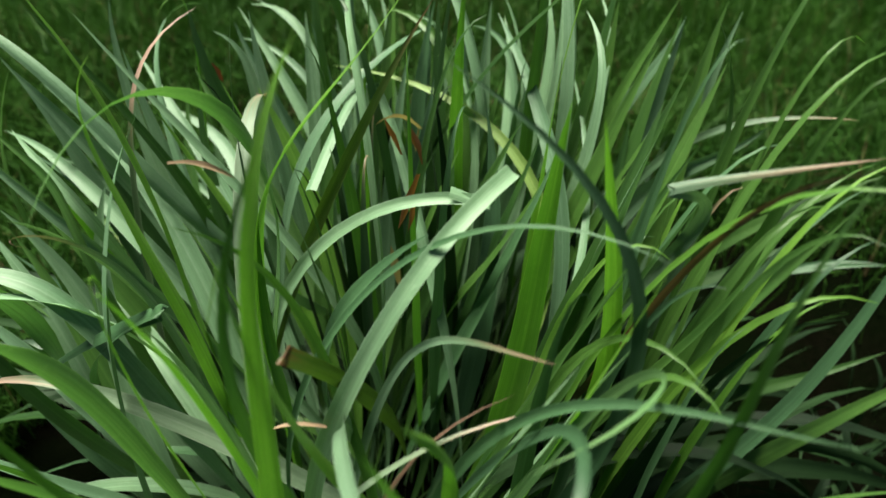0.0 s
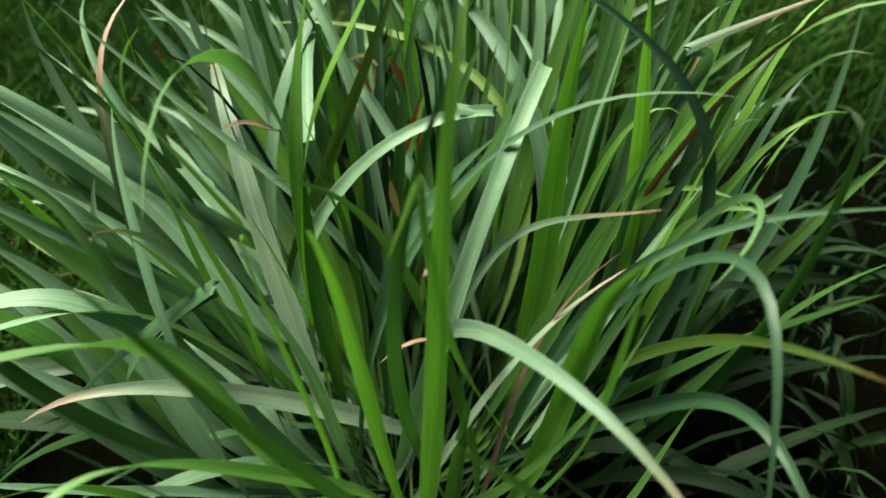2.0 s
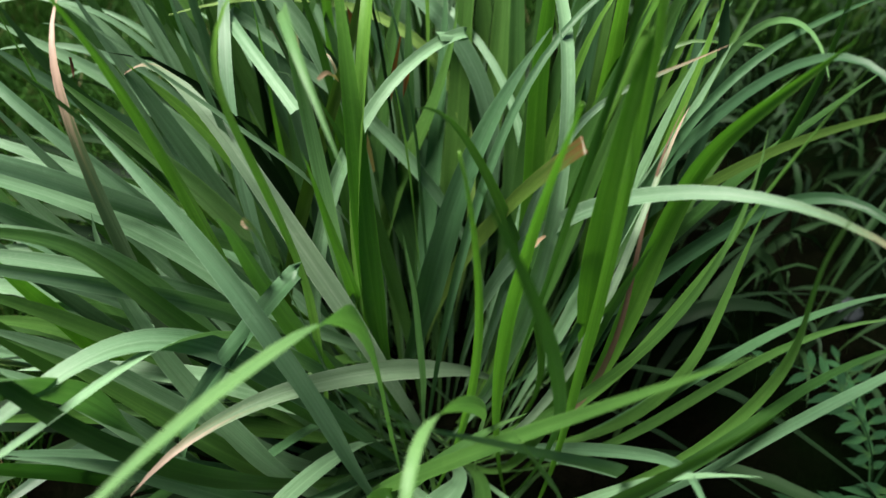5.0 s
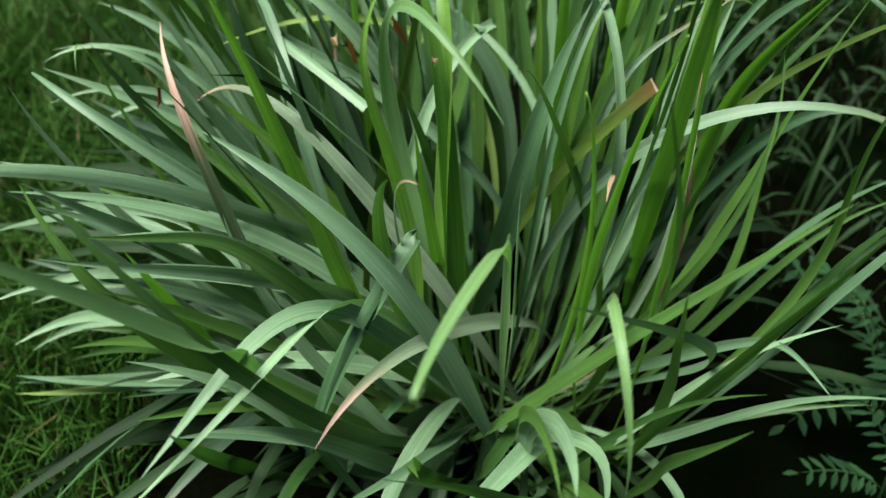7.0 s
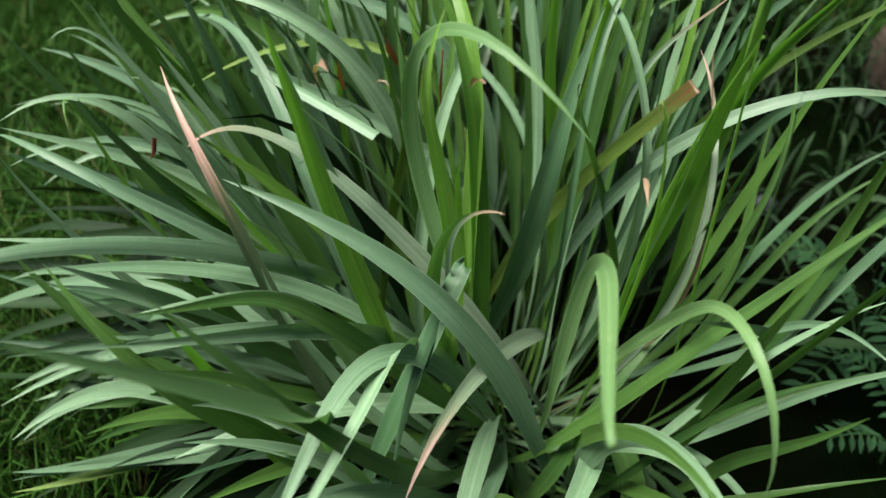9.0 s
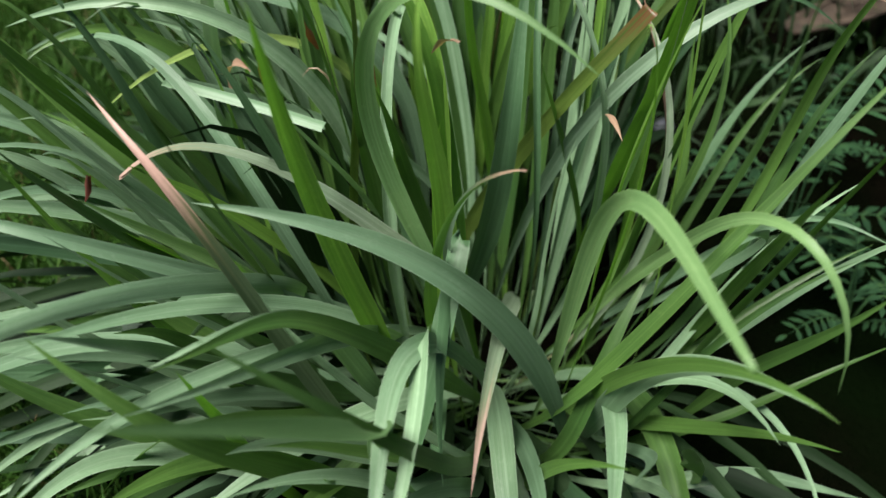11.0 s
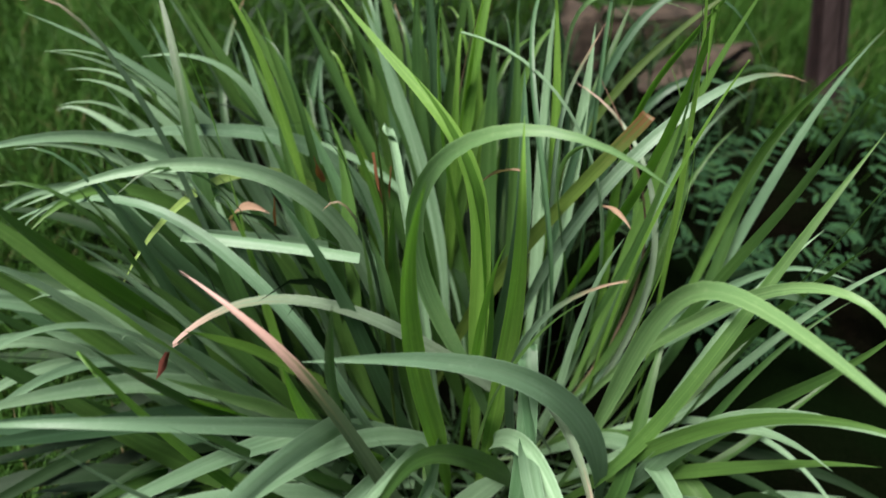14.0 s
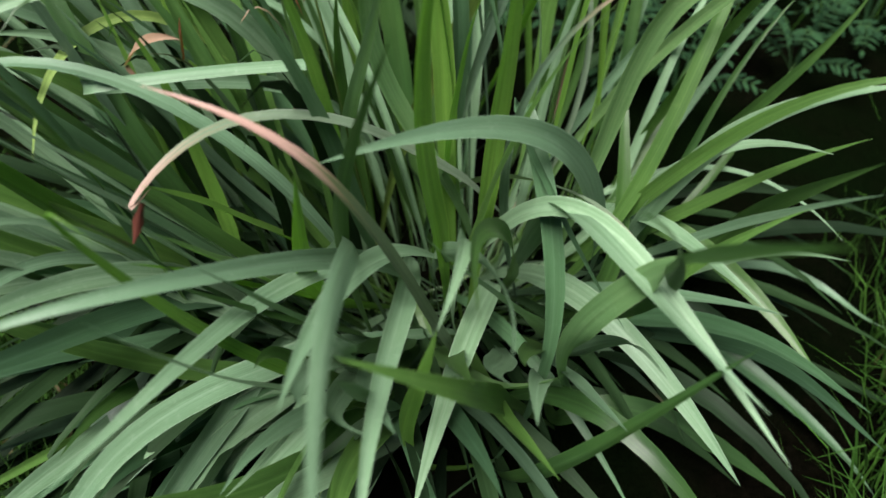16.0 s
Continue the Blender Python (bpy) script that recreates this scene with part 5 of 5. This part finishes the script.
bough(FRESH, 0.036, (0.37, -0.02, 0.93), (-0.102, -0.003), (-0.197, -0.052, 0.145), (-0.295, -0.081, 0.291), (-0.387, -0.126, 0.431), (-0.476, -0.198, 0.570))
bough(PALE, 0.036, (0.37, -0.02, 0.93), (-0.058, -0.018), (-0.159, -0.133, 0.130), (-0.267, -0.164, 0.270), (-0.359, -0.134, 0.399), (-0.441, -0.219, 0.530), label="grey-green blade")
bough(FRESH, 0.028, (0.23, -0.35, 0.91), (0.036, 0.235), (0.073, 0.351, 0.147), (0.129, 0.470, 0.283), (0.148, 0.583, 0.428), (0.182, 0.698, 0.564))
bough(BLUE, 0.027, (0.23, -0.35, 0.91), (-0.100, 0.314), (-0.181, 0.444, 0.238), (-0.018, 0.524, 0.305), (0.109, 0.673, 0.425), (0.222, 0.754, 0.466), label="grey-green blade")
bough(FRESH, 0.026, (0.23, -0.35, 0.91), (-0.016, 0.201), (-0.028, 0.337, 0.154), (0.093, 0.432, 0.218), (0.206, 0.532, 0.288), (0.297, 0.689, 0.406))
bough(FRESH, 0.036, (-0.34, -0.43, 0.84), (-0.069, 0.328), (-0.075, 0.379, 0.218), (-0.130, 0.472, 0.410), (-0.172, 0.561, 0.599), (-0.239, 0.647, 0.752))
bough(FRESH, 0.033, (-0.15, -0.43, 0.89), (-0.100, 0.315), (-0.144, 0.405, 0.173), (-0.179, 0.495, 0.349), (-0.164, 0.576, 0.531), (-0.143, 0.665, 0.715))
bough(FRESH, 0.036, (-0.34, -0.43, 0.84), (-0.008, 0.274), (0.002, 0.371, 0.208), (-0.001, 0.452, 0.407), (-0.082, 0.553, 0.554), (-0.108, 0.637, 0.714))
bough(PALE, 0.024, (-0.30, -0.59, 0.75), (-0.097, 0.330), (-0.115, 0.418, 0.274), (-0.103, 0.488, 0.525), (-0.184, 0.532, 0.659), (-0.351, 0.610, 0.784), label="grey-green blade")
bough(PALE, 0.024, (-0.30, -0.59, 0.75), (-0.088, 0.278), (-0.115, 0.353, 0.253), (-0.193, 0.461, 0.477), (-0.208, 0.544, 0.665), (-0.327, 0.573, 0.691), label="grey-green blade")
bough(PALE, 0.023, (-0.30, -0.59, 0.75), (-0.037, 0.289), (-0.082, 0.371, 0.273), (-0.086, 0.469, 0.519), (-0.038, 0.505, 0.683), (-0.224, 0.574, 0.687), label="grey-green blade")
bough(FRESH, 0.036, (-0.34, -0.43, 0.84), (-0.012, 0.266), (-0.005, 0.360, 0.180), (0.025, 0.437, 0.361), (0.007, 0.533, 0.522), (-0.021, 0.637, 0.687))
bough(FRESH, 0.036, (-0.34, -0.43, 0.84), (0.034, 0.168), (0.076, 0.234, 0.200), (0.090, 0.281, 0.403), (0.094, 0.356, 0.590), (0.041, 0.463, 0.730))
bough(PALE, 0.030, (-0.30, -0.59, 0.75), (-0.031, 0.339), (-0.053, 0.496, 0.228), (-0.192, 0.665, 0.380), (-0.216, 0.803, 0.535), (-0.288, 0.826, 0.506), label="grey-green blade")
bough(PALE, 0.029, (-0.30, -0.59, 0.75), (0.008, 0.286), (0.037, 0.350, 0.316), (0.084, 0.379, 0.540), (-0.115, 0.448, 0.601), (-0.366, 0.525, 0.633), label="grey-green blade")
bough(PALE, 0.018, (-0.47, -0.16, 0.87), (0.225, -0.063), (0.320, -0.093, 0.195), (0.395, -0.118, 0.395), (0.459, -0.099, 0.591), (0.534, -0.157, 0.752), label="grey-green blade")
bough(FRESH, 0.035, (-0.34, -0.43, 0.84), (0.047, 0.146), (0.113, 0.201, 0.172), (0.117, 0.273, 0.344), (0.127, 0.346, 0.522), (0.164, 0.415, 0.708))
bough(FRESH, 0.022, (-0.30, -0.24, 0.92), (0.072, 0.082), (0.121, 0.132, 0.182), (0.151, 0.159, 0.369), (0.185, 0.204, 0.558), (0.222, 0.257, 0.746))
bough(PALE, 0.023, (-0.30, -0.24, 0.92), (0.106, 0.074), (0.161, 0.114, 0.188), (0.209, 0.136, 0.374), (0.227, 0.198, 0.555), (0.282, 0.231, 0.736), label="grey-green blade")
bough(PALE, 0.036, (-0.30, -0.24, 0.92), (-0.035, 0.024), (-0.185, 0.099, 0.082), (-0.309, 0.170, 0.176), (-0.455, 0.168, 0.238), (-0.619, 0.176, 0.295), label="grey-green blade")
bough(BLUE, 0.025, (-0.42, 0.10, 0.90), (-0.032, -0.031), (-0.030, -0.257, 0.081), (-0.002, -0.421, 0.187), (-0.110, -0.452, 0.262), (-0.227, -0.560, 0.322))
bough(FRESH, 0.036, (-0.42, 0.10, 0.90), (0.011, 0.020), (0.117, -0.056, 0.161), (0.135, -0.181, 0.261), (0.057, -0.355, 0.248), (-0.055, -0.512, 0.181))
bough(PALE, 0.036, (0.23, -0.35, 0.91), (-0.074, -0.055), (-0.197, -0.219, 0.072), (-0.250, -0.214, 0.223), (-0.287, -0.186, 0.375), (-0.453, -0.246, 0.506), label="grey-green blade")
bough(PALELIME, 0.028, (-0.35, -0.25, 0.90), (-0.130, -0.270), (-0.389, -0.126, 0.487), (-0.335, -0.327, 0.588), (-0.183, -0.261, 0.447), (-0.503, -0.386, 0.854))
bough(PALE, 0.036, (-0.34, -0.43, 0.84), (0.029, 0.162), (0.070, 0.230, 0.187), (0.096, 0.275, 0.378), (0.089, 0.339, 0.559), (0.072, 0.435, 0.729), label="grey-green blade")
bough(FRESH, 0.035, (-0.34, -0.43, 0.84), (-0.043, 0.228), (-0.032, 0.307, 0.189), (-0.029, 0.368, 0.381), (-0.057, 0.454, 0.558), (-0.050, 0.538, 0.731))
bough(FRESH, 0.028, (-0.47, -0.16, 0.87), (0.114, 0.106), (0.163, 0.119, 0.188), (0.237, 0.155, 0.363), (0.341, 0.189, 0.529), (0.460, 0.210, 0.688))
bough(PALE, 0.028, (-0.30, -0.24, 0.92), (0.086, 0.053), (0.138, 0.082, 0.180), (0.184, 0.094, 0.362), (0.232, 0.114, 0.546), (0.279, 0.153, 0.730), label="grey-green blade")

# ---- dried scraps caught among the blades ----
def scrap(mat, label, a, b, width, bow=0.0, twist=120.0, turn=0.0):
    """A dry shred from a to b, bowed upwards and twisted."""
    a, b = np.array(a), np.array(b)
    path = [a + (b - a) * u + np.array((0, 0, 4 * bow * u * (1 - u))) for u in np.linspace(0, 1, 11)]
    course = b - a
    bm = bmesh.new()
    blade(bm, path, math.degrees(math.atan2(course[1], course[0])), width, twist=twist, turn=turn, cup=0.6, base=0.5, taper=1.3, phase=rng.random() * 6)
    return part("dead_leaf", bm, mat, clump, label)


scrap(STRAW, "curled straw-coloured dead leaf", (-0.262, 0.322, 0.560), (-0.246, 0.245, 0.606), 0.015, 0.016, 60)
scrap(STRAW, "curled straw-coloured dead leaf", (-0.262, 0.322, 0.560), (-0.258, 0.312, 0.525), 0.010, 0.0, 40, 60)
scrap(STRAW, "thin pale dried leaf tip", (-0.104, -0.047, 0.761), (-0.105, 0.014, 0.715), 0.009, 0.008, 50)
scrap(STRAW, "tan dried shred of leaf", (0.120, -0.010, 0.570), (0.099, -0.075, 0.580), 0.008, 0.010, 50)
scrap(STRAW, "pinkish dried sheath", (-0.128, 0.206, 0.425), (-0.133, 0.200, 0.500), 0.013, 0.0, 30, 90)
scrap(RUST, "rust-brown torn leaf end", (-0.090, 0.222, 0.640), (-0.098, 0.194, 0.560), 0.012, 0.0, 50, 70)
scrap(RUST, "rust-brown torn leaf end", (-0.074, 0.205, 0.618), (-0.084, 0.200, 0.565), 0.008, 0.0, 60, 50)
scrap(RUST, "curled rust-brown leaf end", (-0.149, 0.259, 0.600), (-0.166, 0.252, 0.655), 0.013, 0.0, 120, 40)
scrap(RUST, "rust-brown dry strip", (-0.225, 0.270, 0.560), (-0.232, 0.252, 0.625), 0.010, 0.0, 50, 40)
scrap(RED, "dark red dry scrap", (-0.468, 0.106, 0.630), (-0.484, 0.121, 0.586), 0.010, 0.0, 80, 60)


def spot_in_crown(y_lo=-0.16):
    """A place in the crown and the way a blade leans from there."""
    while True:
        b, rad = rng.random() * 6.283, math.sqrt(rng.random())
        x, y = -0.04 + 0.32 * rad * math.cos(b), 0.16 + 0.36 * rad * math.sin(b)
        if y > y_lo:
            return x, y, (math.degrees(b) + rng.gauss(0, 35)) % 360


def upright_arc():
    while True:
        x, y, a = spot_in_crown(0.08)
        if 60 < a < 205:
            break
    rise, reach = rng.uniform(0.62, 0.95), rng.uniform(0.05, 0.25)
    return x, y, a, reach * 0.1, rise * 0.5, reach * 0.4, rise * 1.02, reach, rise * rng.uniform(0.88, 1.0)


def back_arc():
    """Tall blades at the back of the clump."""
    x, y, a = rng.uniform(0.06, 0.3), rng.uniform(0.22, 0.46), rng.uniform(5, 95)
    rise, reach = rng.uniform(0.62, 0.92), rng.uniform(0.06, 0.32)
    return x, y, a, reach * 0.1, rise * 0.5, reach * 0.4, rise * 1.02, reach, rise * rng.uniform(0.88, 1.0)


def spreading_arc():
    """Blades that lie out low: many on the side of heading 80 to 240, few in the hollow and on the other side."""
    while True:
        x, y, a = spot_in_crown()
        if 80 < a < 240 or rng.random() < (0.1 if 240 <= a < 300 else 0.03):
            break
    reach, rise = rng.uniform(0.25, 0.78 if 110 < a < 225 else 0.55), rng.uniform(0.16, 0.4)
    return x, y, a, reach * 0.16, rise * 0.7, reach * 0.5, rise * 1.25, reach, rise * rng.uniform(0.45, 1.0)


def front_arc():
    """Low blades over the hollow's soil."""
    x, y, a = rng.gauss(0.0, 0.1), rng.uniform(-0.14, 0.05), rng.uniform(225, 280)
    reach, rise = rng.uniform(0.25, 0.62), rng.uniform(0.12, 0.4)
    return x, y, a, reach * 0.2, rise * 0.8, reach * 0.55, rise * 1.2, reach, rise * rng.uniform(0.1, 0.7)


def hollow_arc():
    """Blades that bow out over the edge of the black hollow."""
    x, y, a = rng.gauss(0.03, 0.08), rng.uniform(-0.14, 0.0), rng.uniform(262, 312)
    reach, rise = rng.uniform(0.35, 0.66), rng.uniform(0.18, 0.42)
    return x, y, a, reach * 0.2, rise * 0.8, reach * 0.55, rise * 1.2, reach, rise * rng.uniform(0.2, 0.7)


def shade_arc():
    """Low blades on the weedy side, darkened by the shade in their colour."""
    x, y, a = rng.gauss(0.14, 0.08), rng.uniform(-0.02, 0.3), rng.uniform(-40, 80)
    reach, rise = rng.uniform(0.3, 0.7), rng.uniform(0.2, 0.42)
    return x, y, a, reach * 0.2, rise * 0.8, reach * 0.55, rise * 1.2, reach, rise * rng.uniform(0.2, 0.8)


def flank_arc():
    """Blades that lean out over the bare soil behind the clump."""
    x, y, a = rng.gauss(0.1, 0.08), rng.uniform(0.15, 0.4), rng.uniform(30, 85)
    reach, rise = rng.uniform(0.3, 0.6), rng.uniform(0.3, 0.55)
    return x, y, a, reach * 0.2, rise * 0.8, reach * 0.55, rise * 1.2, reach, rise * rng.uniform(0.4, 0.9)


def fill_leaves():
    for k in range(20):
        leaf(rng.choice([FRESH, FRESH, BLUE, BLUE, LIME, LIME, DRYTIP]), *upright_arc(), width=rng.uniform(0.018, 0.03), turn=rng.gauss(20, 40), twist=rng.gauss(0, 50), wave=0.15)
    for k in range(20):
        leaf(rng.choice([FRESH, FRESH, BLUE, LIME]), *back_arc(), width=rng.uniform(0.018, 0.028), wave=0.12, face=(rng.uniform(-0.5, 0.1), -0.6, 0.7))
    for k in range(12):
        leaf(rng.choice([FRESH, FRESH, BLUE, BLUE, BLUE, DRYTIP]), *spreading_arc(), width=rng.uniform(0.018, 0.03), turn=rng.gauss(0, 25), twist=rng.gauss(0, 40), wave=0.15)
    # crowded blades whose base colour carries the shade inside the clump
    for name, mat, count, course_of in (("low_leaves", SHADE_TONE, 30, spreading_arc), ("shaded_leaves", SHADE_TONE, 60, spreading_arc), ("inner_leaves", SHADE_TONE, 14, upright_arc), ("front_leaves", SHADE_TONE, 10, front_arc), ("under_leaves", SHADE_TONE, 7, hollow_arc), ("side_leaves", SHADE_TONE, 10, shade_arc), ("flank_leaves", SHADE_TONE, 14, flank_arc)):
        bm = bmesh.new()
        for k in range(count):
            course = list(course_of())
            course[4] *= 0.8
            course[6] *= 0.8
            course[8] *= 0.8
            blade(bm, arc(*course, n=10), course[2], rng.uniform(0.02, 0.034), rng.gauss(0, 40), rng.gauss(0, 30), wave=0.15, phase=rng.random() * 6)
        tagged(part(name, bm, mat, clump, "lower grass blades crowded round the clump's foot, shade put into their colour"), kind="stuff")


fill_leaves()
